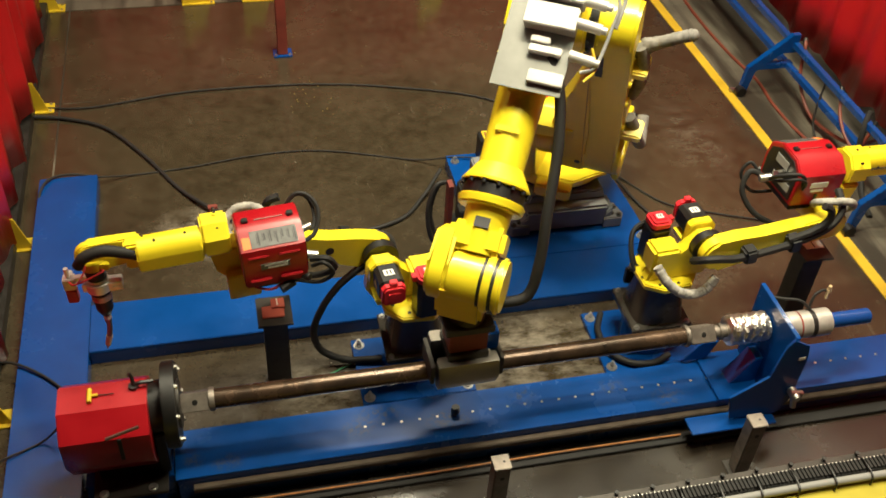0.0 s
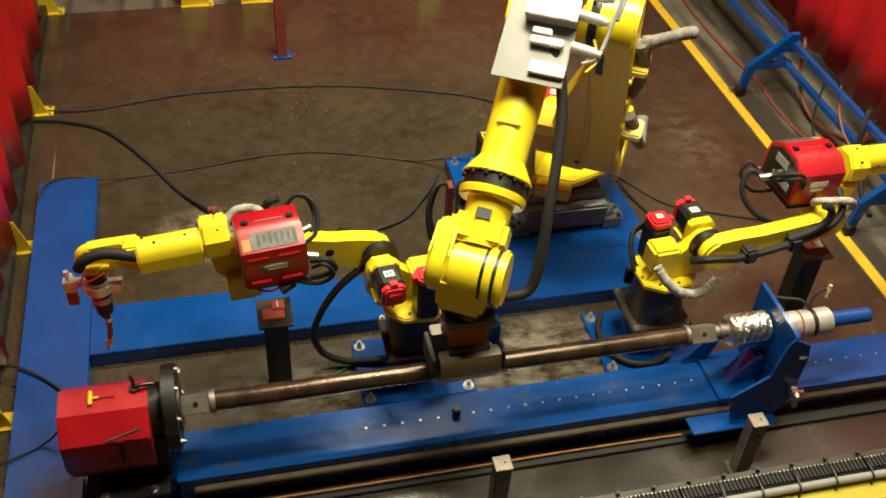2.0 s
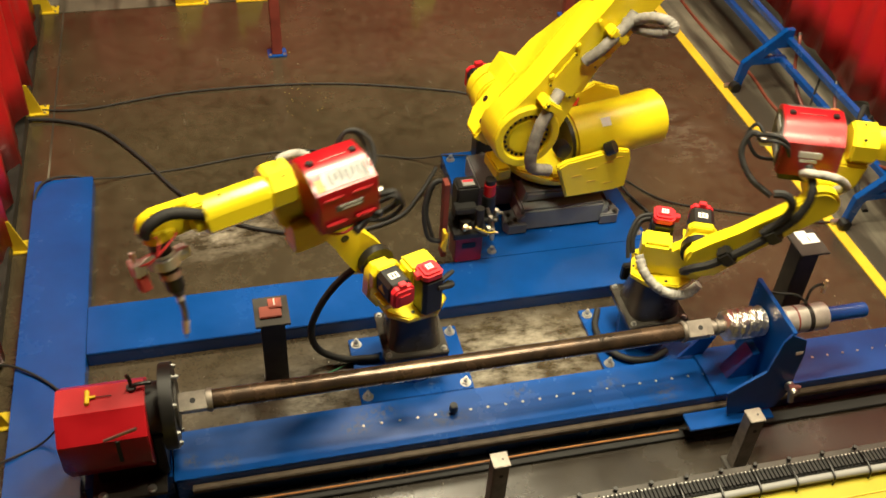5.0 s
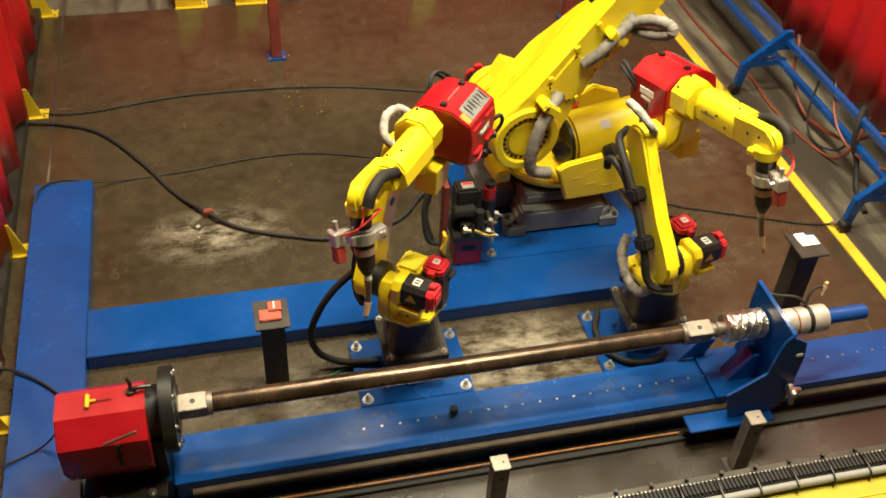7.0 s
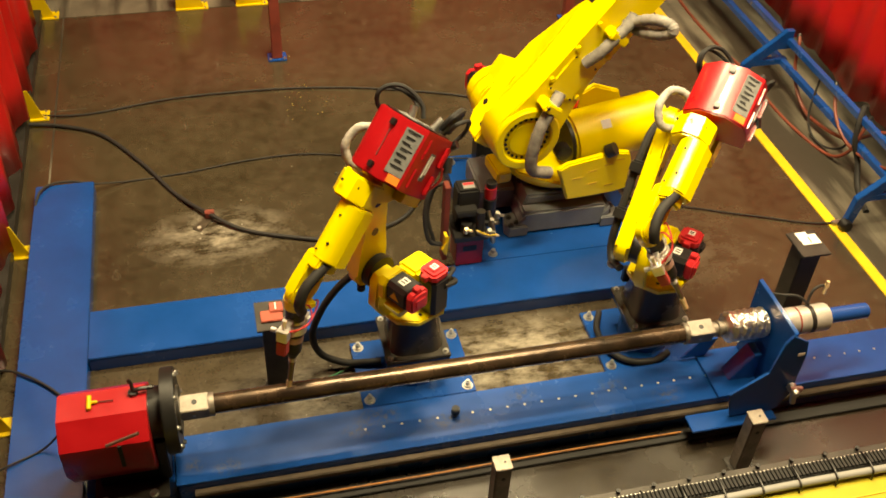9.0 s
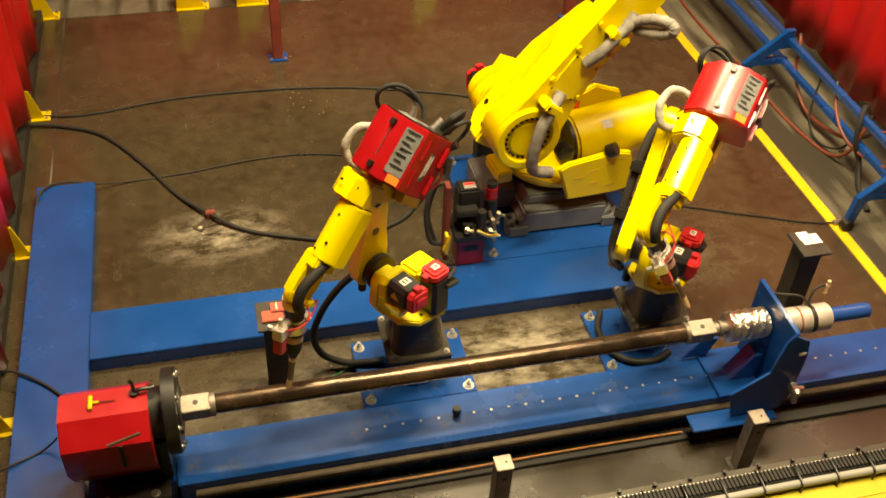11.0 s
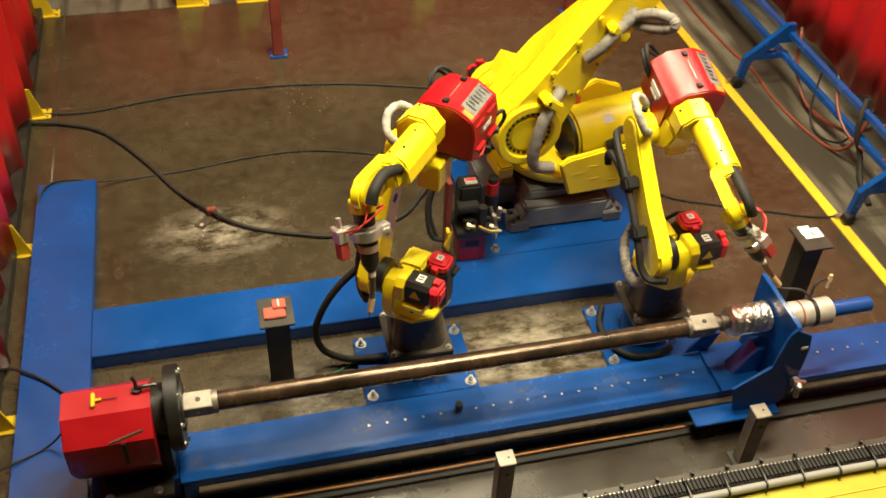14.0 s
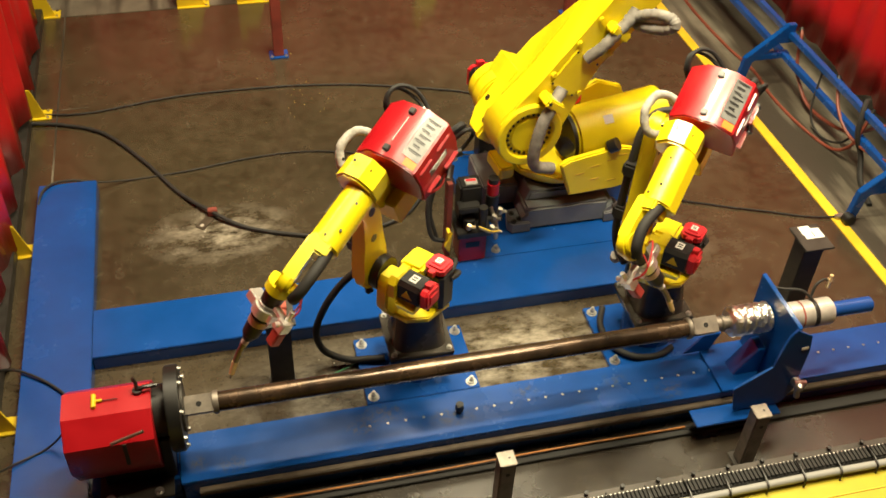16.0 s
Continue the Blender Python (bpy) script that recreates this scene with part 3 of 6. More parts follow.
bm = nb()
rod(bm, (1.745, 0.09, 0.53), (1.745, 0.09, 0.56), 0.01, seg=8)
part("fitting", bm, BRASS, tail)
bm = nb()
rod(bm, (1.79, -0.212, 0.27), (1.79, -0.27, 0.27), 0.022, 0.018, 10, 0.004)
rod(bm, (1.765, -0.24, 0.285), (1.825, -0.24, 0.27), 0.014, seg=10)
rod(bm, (1.79, -0.24, 0.27), (1.80, -0.25, 0.20), 0.013, seg=10)
part("valve", bm, ALU, tail, "small bright air valve")
bm = nb()
box(bm, 1.765, 1.795, -0.2145, -0.212, 0.46, 0.475, 0)
part("label_plate", bm, WHITE, tail)


# ---- robot pedestals ----
def pedestal(x, y):
    th = thing("robot_riser", "blue steel riser bolted to the floor under the welding robot", "robot riser", (x, y, 0), "robot risers")
    bm = nb()
    box(bm, -0.255, 0.255, -0.20, 0.19, 0, 0.022, 0.003)
    part("foot_plate", bm, BLUE, th)
    bm = nb()
    rod(bm, (0, 0, 0.022), (0, 0, 0.182), 0.125, seg=36)
    part("column", bm, BLUE, th)
    bm = nb()
    box(bm, -0.140, 0.140, -0.140, 0.140, 0.182, 0.204, 0.002)
    part("top_plate", bm, BLUE, th)
    for sx in (-0.222, 0.222):
        for sy in (-0.165, 0.15):
            bm = nb()
            rod(bm, (sx, sy, 0.022), (sx, sy, 0.026), 0.025, seg=20)
            hexbolt(bm, (sx, sy, 0.026), (0, 0, 1), 0.012, 0.026)
            rod(bm, (sx, sy, 0.04), (sx, sy, 0.062), 0.007, seg=8)
            part("anchor_bolt", bm, ZINC, th)
    return th


pedestal(0.284, 0.417)
pedestal(1.409, 0.404)


# ---- torch stands ----
def torch_stand(x, y, h, dark, pad):
    th = thing("torch_stand", "black square steel post with a flat top plate", "stand", (x, y, 0), "torch stands")
    bm = nb()
    box(bm, -0.05, 0.05, -0.05, 0.05, 0.01, h - 0.012, 0.004)
    part("post", bm, DARKSTEEL, th)
    bm = nb()
    box(bm, -0.058, 0.058, -0.058, 0.058, 0, 0.01, 0.002)
    part("foot_plate", bm, DARKSTEEL, th)
    bm = nb()
    box(bm, -0.072, 0.072, -0.085, 0.085, h - 0.012, h, 0.002)
    part("top_plate", bm, DARKSTEEL, th)
    if pad == "red":
        bm = nb()
        box(bm, -0.05, 0.04, -0.045, 0.02, h, h + 0.012, 0.003)
        box(bm, -0.01, 0.045, 0.0, 0.055, h, h + 0.02, 0.003)
        part("pad", bm, material("red_brown_pad", (0.36, 0.07, 0.04), 0.55, vary=0.25), th, "small red-brown block")
        bm = nb()
        box(bm, 0.012, 0.018, 0.01, 0.05, h + 0.02, h + 0.022, 0)
        part("slot", bm, WHITE, th)
    else:
        bm = nb()
        box(bm, -0.03, 0.06, -0.01, 0.055, h, h + 0.002, 0)
        box(bm, -0.035, 0.02, 0.02, 0.075, h, h + 0.0026, 0)
        part("tape_patch", bm, WHITE, th, "white tape patch")
        bm = nb()
        box(bm, 0.012, 0.017, 0.0, 0.04, h + 0.002, h + 0.0035, 0, m=None)
        part("mark", bm, BLACK, th)


torch_stand(-0.315, 0.42, 0.465, 0, "red")
torch_stand(2.15, 0.41, 0.475, 0, "white")


# ---- light stanchions in front of the beam ----
def stanchion(x, y, h):
    th = thing("tube_stanchion", "worn bare steel square tube stanchion with a drilled hole", "stanchion", (x, y, 0), "square tube stanchions")
    bm = nb()
    box(bm, -0.032, 0.032, -0.032, 0.032, 0.008, h, 0.005)
    part("tube", bm, CLAMPED, th)
    bm = nb()
    box(bm, -0.034, 0.034, -0.034, 0.034, h, h + 0.006, 0.002)
    part("cap", bm, CLAMPED, th)
    bm = nb()
    rod(bm, (0.01, 0, h + 0.006), (0.01, 0, h + 0.0075), 0.005, seg=10)
    part("cap_screw", bm, BLACK, th)
    bm = nb()
    rod(bm, (0.0, -0.0312, h - 0.06), (0.0, -0.0335, h - 0.06), 0.009, seg=14)
    part("hole", bm, BLACK, th)
    bm = nb()
    box(bm, -0.05, 0.05, -0.05, 0.05, 0, 0.008, 0.002)
    part("foot_plate", bm, DARKSTEEL, th)


stanchion(0.466, -0.383, 0.309)
stanchion(1.535, -0.383, 0.327)

# ---- yellow guard with energy chain in the foreground ----
guard = thing("yellow_guard", "low yellow painted steel guard rail with a dark lip", "guard rail")
bm = nb()
box(bm, -2.2, 4.2, -1.05, -0.675, 0.10, 0.285, 0.004)
part("top_beam", bm, GUARD, guard)
bm = nb()
box(bm, -2.2, 4.2, -0.79, -0.785, 0.285, 0.289, 0)
part("seam", bm, TAPE, guard)
for gx in (-1.0, 1.4, 3.4):
    bm = nb()
    box(bm, gx - 0.05, gx + 0.05, -0.95, -0.75, 0, 0.10, 0.003)
    part("leg", bm, GUARD, guard)
bundle = thing("cable_bundle", "black ribbed cable chain tied to a grey conduit on the guard", "cable bundle")
bm = nb()
tube(bm, [(0.3, -0.700, 0.305), (1.0, -0.704, 0.308), (1.6, -0.700, 0.31), (2.2, -0.704, 0.31), (3.2, -0.70, 0.31)], 0.016, 10)
part("conduit", bm, CARRIER, bundle, "grey conduit")
bm = nb()
box(bm, 0.3, 3.2, -0.680, -0.620, 0.287, 0.312, 0.003)
part("chain_bed", bm, RUBBER, bundle)
link = None
for i in range(150):
    x = 0.45 + i * 0.0165
    if link is None:
        bm = nb()
        box(bm, -0.0055, 0.0055, -0.674, -0.626, 0.312, 0.326, 0)
        ob = part("link", bm, RUBBER, bundle)
        link = ob.data
    else:
        ob = new("link", link)
        ob.parent = bundle
    ob.location = (x, 0, 0)
bm = nb()
for i in range(150):
    x = 0.45 + i * 0.0165
    rod(bm, (x, -0.629, 0.326), (x, -0.629, 0.329), 0.003, seg=6)
ob = part("chain_pin", bm, ZINC, bundle)
ob["kind"] = "stuff"
for i in range(14):
    x = 0.62 + i * 0.155
    bm = nb()
    tube(bm, [(x, -0.725, 0.288), (x, -0.722, 0.325), (x + 0.004, -0.70, 0.334), (x + 0.006, -0.65, 0.333), (x + 0.008, -0.616, 0.32)], 0.004, 6, 3)
    part("cable_tie", bm, BLACK, bundle)
for i in range(9):
    th = thing("guard_stud", "small black stud on the guard edge", "stud", (0.72 + i * 0.145, -0.585, 0.285), "guard studs")
    bm = nb()
    rod(bm, (0, 0, -0.02), (0, 0, 0.012), 0.004, seg=8)
    part("shank", bm, BLACK, th)
    bm = nb()
    rod(bm, (0, 0, 0.008), (0, 0, 0.018), 0.009, seg=10)
    part("knob", bm, BLACK, th)
bm = nb()
box(bm, -2.2, 4.2, -0.674, -0.575, 0.262, 0.285, 0.002)
part("tray_lip", bm, DARKSTEEL, guard)


# ---- blue curtain frame on castors at the side ----
side = thing("curtain_frame", "blue welded steel curtain frame standing on stub legs", "frame")
for x, z in ((3.09, 0.20), (3.10, 0.345)):
    bm = nb()
    box(bm, x - 0.019, x + 0.019, -1.5, 4.4, z - 0.019, z + 0.019, 0.003)
    part("rail", bm, BLUE, side)
for y in (-0.3, 0.97, 2.34, 3.7):
    bm = nb()
    prism(bm, [(2.80, 0.03), (2.85, 0.03), (2.87, 0.17), (3.12, 0.36), (3.12, 0.415), (3.07, 0.415), (2.82, 0.20)], "y", y - 0.019, y + 0.019, 0.003)
    part("stub_leg", bm, BLUE, side)
    for z, x1 in ((0.20, 3.12), (0.31, 3.14)):
        bm = nb()
        box(bm, 2.86 if z < 0.3 else 2.99, x1, y - 0.02, y + 0.02, z - 0.02, z + 0.02, 0.003)
        part("cross_bar", bm, BLUE, side)
    bm = nb()
    rod(bm, (2.80, y - 0.05, 0.034), (2.80, y + 0.0, 0.034), 0.034, seg=20, bev=0.004)
    part("castor_wheel", bm, BLACK, side)
    bm = nb()
    box(bm, 2.75, 2.80, y + 0.005, y + 0.035, 0.004, 0.03, 0.004)
    part("brake_pedal", bm, ALU, side)
HOSES = [("orange-brown rubber air hose looped over the blue frame", 0.011, [(3.14, 2.30, 0.40), (3.12, 2.25, 0.37), (3.11, 2.21, 0.24), (3.10, 2.11, 0.13), (3.10, 1.91, 0.06), (3.12, 1.55, 0.14), (3.12, 1.28, 0.37), (3.16, 1.10, 0.40)]),
         ("orange-brown rubber air hose trailing along the floor", 0.010, [(2.96, 3.9, 0.012), (2.93, 3.3, 0.012), (2.95, 2.80, 0.012), (2.99, 2.45, 0.015), (2.97, 2.17, 0.012), (2.99, 1.85, 0.012), (3.05, 1.57, 0.02), (3.07, 1.44, 0.13), (3.08, 1.40, 0.29), (3.13, 1.43, 0.38)]),
         ("orange-brown rubber air hose hanging off the lower rail", 0.010, [(3.12, 1.80, 0.37), (3.08, 1.66, 0.24), (3.07, 1.47, 0.17), (3.09, 1.22, 0.20), (3.12, 1.0, 0.30)])]
for label, r, pts in HOSES:
    hose = thing("air_hose", label, "hose", group="air hoses")
    bm = nb()
    tube(bm, pts, r)
    part("hose", bm, AIRHOSE, hose)
    for p0, p1 in ((pts[0], pts[1]), (pts[-1], pts[-2])):
        a, b = Vector(p0), Vector(p1)
        bm = nb()
        rod(bm, a, a + (b - a).normalized() * 0.035, r * 1.35, seg=10)
        part("hose_fitting", bm, BLACK, hose)
tie = thing("cable_bunch", "bunch of black cables strapped to the blue curtain frame", "cable", group="floor cables")
bm = nb()
tube(bm, [(3.12, 1.50, 0.40), (3.07, 1.44, 0.33), (3.06, 1.40, 0.22), (3.09, 1.36, 0.12), (3.06, 1.25, 0.02), (3.0, 1.05, 0.012)], 0.016, 8)
part("cable", bm, RUBBER, tie)
bm = nb()
tube(bm, [(3.12, 1.95, 0.36), (3.05, 1.85, 0.10), (3.05, 1.70, 0.02), (3.08, 1.52, 0.10), (3.11, 1.46, 0.30)], 0.007, 8)
part("cable", bm, RUBBER, tie)

# ---- torch cleaning station ----
reamer = thing("torch_cleaner", "red and black torch cleaning station on the blue base", "torch cleaner", (0.69, 1.03, 0.08))
bm = nb()
box(bm, -0.068, 0.068, -0.06, 0.06, 0, 0.17, 0.004)
part("body", bm, RED, reamer)
bm = nb()
box(bm, -0.035, 0.035, -0.0625, -0.059, 0.09, 0.125, 0.002)
part("window", bm, BLACK, reamer)
bm = nb()
prism(bm, [(-0.085, 0.17), (0.085, 0.17), (0.085, 0.205), (-0.085, 0.205)], "y", -0.085, 0.10, 0.004)
box(bm, -0.06, 0.05, 0.0, 0.10, 0.205, 0.42, 0.01)
rod(bm, (-0.02, -0.04, 0.205), (-0.02, -0.04, 0.26), 0.028, seg=16)
rod(bm, (0.045, -0.05, 0.205), (0.045, -0.05, 0.33), 0.022, seg=16)
box(bm, -0.075, 0.03, -0.05, 0.02, 0.30, 0.335, 0.005)
part("mechanism", bm, BLACK, reamer)
bm = nb()
box(bm, -0.028, 0.03, 0.02, 0.065, 0.42, 0.423, 0)
part("warning_label", bm, CARRIER, reamer)
bm = nb()
box(bm, -0.024, 0.026, 0.045, 0.06, 0.4232, 0.4245, 0)
part("label_bar", bm, CAP, reamer)
bm = nb()
rod(bm, (0.115, 0.045, 0.33), (0.115, 0.045, 0.40), 0.03, seg=18, bev=0.004)
part("spatter_bottle", bm, RED, reamer, "red spray bottle head")
bm = nb()
rod(bm, (0.115, 0.045, 0.40), (0.115, 0.045, 0.425), 0.026, seg=18)
part("bottle_lid", bm, BLACK, reamer)
bm = nb()
rod(bm, (0.115, 0.045, 0.205), (0.115, 0.045, 0.33), 0.034, seg=18)
box(bm, 0.06, 0.16, -0.01, 0.08, 0.19, 0.21, 0.003)
part("bottle_holder", bm, BLACK, reamer)
bm = nb()
tube(bm, [(0.09, -0.02, 0.30), (0.11, -0.07, 0.22), (0.12, -0.05, 0.12), (0.10, -0.08, 0.20)], 0.01)
tube(bm, [(0.02, -0.07, 0.22), (0.07, -0.10, 0.21), (0.13, -0.10, 0.205)], 0.006)
part("hose", bm, STEEL, reamer)
for fx, fy, fz, fl in ((0.10, -0.05, 0.23, 0.05), (0.13, -0.04, 0.27, 0.04), (0.085, -0.075, 0.20, 0.035), (-0.03, -0.07, 0.225, 0.03)):
    bm = nb()
    rod(bm, (fx, fy, fz), (fx, fy - 0.01, fz + fl), 0.014, 0.011, 12, 0.002)
    rod(bm, (fx, fy, fz + fl * 0.3), (fx + 0.03, fy - 0.015, fz + fl * 0.5), 0.008, seg=8)
    part("fitting", bm, STEEL if fx > 0 else BRASS, reamer)
bm = nb()
tube(bm, [(0.02, -0.075, 0.235), (0.08, -0.105, 0.218), (0.12, -0.10, 0.215)], 0.003)
part("wire", bm, SAFETY, reamer)
bm = nb()
box(bm, -0.125, -0.10, -0.01, 0.05, 0.0, 0.46, 0.002)
part("bracket_post", bm, RUST, reamer, "rust-brown flat bracket post")
bm = nb()
box(bm, -0.135, -0.12, -0.08, -0.04, 0.10, 0.22, 0.002)
prism(bm, [(-0.15, 0.14), (-0.125, 0.10), (-0.115, 0.22)], "y", -0.09, -0.07, 0.002)
part("flag", bm, SAFETY, reamer)
bm = nb()
tube(bm, [(-0.09, 0.08, 0.42), (-0.17, 0.06, 0.42), (-0.215, 0.02, 0.30), (-0.20, -0.02, 0.16), (-0.14, -0.02, 0.12)], 0.012)
tube(bm, [(-0.09, 0.10, 0.40), (-0.15, 0.09, 0.40), (-0.195, 0.05, 0.27), (-0.17, 0.0, 0.13)], 0.010)
part("cable_loop", bm, RUBBER, reamer)

# small yellow and black sensor block behind the reamer
sensor = thing("sensor_box", "black box with a yellow warning label on a blue bracket", "sensor box", (0.99, 1.80, 0.08))
bm = nb()
box(bm, -0.06, 0.05, -0.05, 0.05, 0, 0.16, 0.005)
part("body", bm, BLACK, sensor)
bm = nb()
box(bm, -0.04, 0.05, -0.045, 0.045, 0.16, 0.163, 0)
part("label_plate", bm, SAFETY, sensor)
for k in range(3):
    bm = nb()
    box(bm, -0.03 + 0.025 * k, -0.018 + 0.025 * k, -0.03, 0.03, 0.163, 0.1645, 0)
    part("label_bar", bm, AIRHOSE, sensor)

# ---- floor cables, bracket, residue ----
def floor_cable(label, pts, r):
    th = thing("floor_cable", label, "cable", group="floor cables")
    bm = nb()
    tube(bm, pts, r, 8, 10)
    part("cable", bm, RUBBER, th)


floor_cable("thin black cable lying across the concrete floor",
            [(-1.52, 2.77, 0.01), (-1.206, 2.731, 0.008), (-0.713, 2.816, 0.008), (-0.27, 2.828, 0.008), (0.146, 2.801, 0.008), (0.596, 2.71, 0.008), (1.165, 2.497, 0.008), (1.5, 2.1, 0.01), (1.5, 1.87, 0.03)], 0.0062)
floor_cable("thick black welding cable curving over the floor",
            [(-1.53, 2.662, 0.02), (-1.329, 2.622, 0.012), (-1.105, 2.493, 0.012), (-0.887, 2.183, 0.012), (-0.712, 1.871, 0.012), (-0.545, 1.649, 0.03), (-0.379, 1.513, 0.012), (-0.127, 1.405, 0.012), (0.102, 1.355, 0.012), (0.417, 1.433, 0.012), (0.58, 1.60, 0.02), (0.70, 1.72, 0.10)], 0.011)
floor_cable("thin dark cable running to the robot base",
            [(-1.14, 1.99, 0.05), (-0.949, 2.038, 0.007), (-0.644, 2.063, 0.007), (-0.329, 2.115, 0.007), (-0.04, 2.126, 0.007), (0.213, 2.078, 0.007), (0.60, 1.94, 0.012), (0.80, 1.83, 0.09), (1.0, 1.78, 0.095)], 0.0046)
floor_cable("black cable crossing the floor behind the second robot",
            [(1.55, 1.75, 0.09), (1.72, 1.62, 0.01), (1.9, 1.35, 0.008), (2.15, 1.22, 0.008), (2.4, 1.12, 0.008), (2.62, 1.03, 0.008), (2.82, 0.98, 0.02)], 0.0052)
floor_cable("black cable dropping from the large robot to the floor",
            [(1.50, 1.80, 0.15), (1.66, 1.60, 0.05), (1.74, 1.40, 0.01), (1.80, 1.15, 0.01), (1.72, 0.9, 0.01), (1.60, 0.75, 0.09)], 0.008)
floor_cable("black lead lying over the blue cross channel",
            [(-1.6, 0.72, 0.03), (-1.45, 0.66, 0.09), (-1.30, 0.55, 0.092), (-1.18, 0.40, 0.092), (-1.12, 0.25, 0.10)], 0.006)
floor_cable("black lead from the fence to the drive cover",
            [(-1.6, 0.1, 0.03), (-1.43, 0.14, 0.09), (-1.28, 0.20, 0.10), (-1.14, 0.16, 0.30)], 0.0045)
floor_cable("black lead at the end of the cross channel",
            [(-1.43, 1.70, 0.02), (-1.41, 1.86, 0.09), (-1.36, 1.96, 0.092), (-1.25, 1.985, 0.085), (-1.14, 1.99, 0.05)], 0.007)

ground = thing("earth_bracket", "rusty slotted steel bracket lying in dusty residue", "bracket", (-0.575, 1.62, 0))
bm = nb()
box(bm, -0.026, 0.026, -0.075, 0.075, 0.0, 0.006, 0.001, m=pose(0, 0, 0, 0, 0, -37))
part("plate", bm, RACK, ground)
bm = nb()
rod(bm, (-0.03, -0.04, 0.006), (-0.03, -0.04, 0.0075), 0.011, seg=14)
part("hole", bm, PALE, ground)
bm = nb()
box(bm, 0.005, 0.055, 0.02, 0.055, 0.006, 0.045, 0.004)
part("clamp", bm, RUST, ground)

rnd = random.Random(9)
bm = nb()


def fleck(bm, x, y, r, z=0.002):
    n = rnd.randint(5, 8)
    vs = [bm.verts.new((x + r * rnd.uniform(0.4, 1.2) * math.cos(2 * math.pi * k / n), y + r * rnd.uniform(0.4, 1.2) * math.sin(2 * math.pi * k / n), z)) for k in range(n)]
    bm.faces.new(vs)


for _ in range(14):
    a, d = rnd.uniform(0, 6.28), abs(rnd.gauss(0, 0.17))
    fleck(bm, -0.50 + 1.5 * d * math.cos(a), 1.52 + d * math.sin(a), rnd.uniform(0.002, 0.007), 0.0012)
for _ in range(45):
    fleck(bm, rnd.uniform(-1.4, 2.6), rnd.uniform(0.2, 3.9), rnd.uniform(0.0015, 0.0035), 0.0012)
tagged(finish("floor_dust", bm, PALE), "pale dust flecks and spatter on the floor", "dust", kind="stuff")
bm = nb()
for _ in range(34):
    fleck(bm, 0.08 + rnd.gauss(0, 0.08), 2.70 + rnd.gauss(0, 0.16), rnd.uniform(0.002, 0.006), 0.0014)
for _ in range(8):
    fleck(bm, rnd.uniform(-0.3, 0.6), rnd.uniform(1.4, 3.4), rnd.uniform(0.003, 0.006), 0.0014)
tagged(finish("paint_spots", bm, SPOT), "spilled yellow paint spots on the floor", "paint spots", kind="stuff")

# robot power cables that stay put on the floor
lead = thing("weld_lead", "thick black weld lead looping from the robot to the floor", "cable", group="weld leads")
bm = nb()
tube(bm, [(0.09, 0.50, 0.60), (0.03, 0.50, 0.555), (-0.04, 0.50, 0.48), (-0.105, 0.50, 0.37), (-0.148, 0.50, 0.23), (-0.119, 0.50, 0.10), (-0.018, 0.48, 0.038), (0.08, 0.46, 0.042), (0.15, 0.45, 0.045)], 0.016, 10)
part("cable", bm, RUBBER, lead)
lead = thing("weld_lead", "thick black weld lead coiled at the foot of the riser", "cable", group="weld leads")
bm = nb()
tube(bm, [(1.24, 0.56, 0.045), (1.19, 0.45, 0.045), (1.20, 0.32, 0.045), (1.27, 0.235, 0.045), (1.38, 0.215, 0.045), (1.47, 0.25, 0.045)], 0.015, 10)
part("cable", bm, RUBBER, lead)
wire = thing("earth_wire", "thin green earth wire on the floor", "wire")
bm = nb()
tube(bm, [(-0.20, 0.40, 0.006), (-0.10, 0.43, 0.006), (0.0, 0.47, 0.006), (0.05, 0.5, 0.008)], 0.0035, 6)
part("wire", bm, GREEN, wire)


# ---- welding robots ----
# link lengths: shoulder height, shoulder reach, upper arm, elbow rise, forearm
D1, A1, A2, A3, D4 = 0.442, 0.153, 0.547, 0.204, 0.558


def arc_links(h, t2, t3, j4, j5, j6, d1=D1, a1=A1, a2=A2, a3=A3, d4=D4):
    """Poses of the moving links in the robot's space, from its joint angles in degrees."""
    h, t2, t3, j4, j5, j6 = (radians(a) for a in (h, t2, t3, j4, j5, j6))
    fw, lf, up = Vector((math.cos(h), math.sin(h), 0)), Vector((-math.sin(h), math.cos(h), 0)), Vector((0, 0, 1))

    def m(x, y, z, o):
        r = Matrix((x, y, z)).transposed().to_4x4()
        return Matrix.Translation(o) @ r

    sh = fw * a1 + up * d1
    az = fw * math.sin(t2) + up * math.cos(t2)
    ax = fw * math.cos(t2) - up * math.sin(t2)
    el = sh + az * a2
    u = fw * math.cos(t3) + up * math.sin(t3)
    v = up * math.cos(t3) - fw * math.sin(t3)
    l4 = lf * math.cos(j4) + v * math.sin(j4)
    v4 = v * math.cos(j4) - lf * math.sin(j4)
    w = el + v * a3 + u * d4
    td = u * math.cos(j5) - v4 * math.sin(j5)
    tv = u * math.sin(j5) + v4 * math.cos(j5)
    sd = tv * math.cos(j6) + l4 * math.sin(j6)
    return dict(turret=m(fw, lf, up, Vector((0, 0, 0))), upper=m(ax, lf, az, sh), elbow=m(u, lf, v, el),
                fore=m(u, l4, v4, el + v * a3), wrist=m(td, l4, tv, w), tool=m(td, sd.cross(td), sd, w))


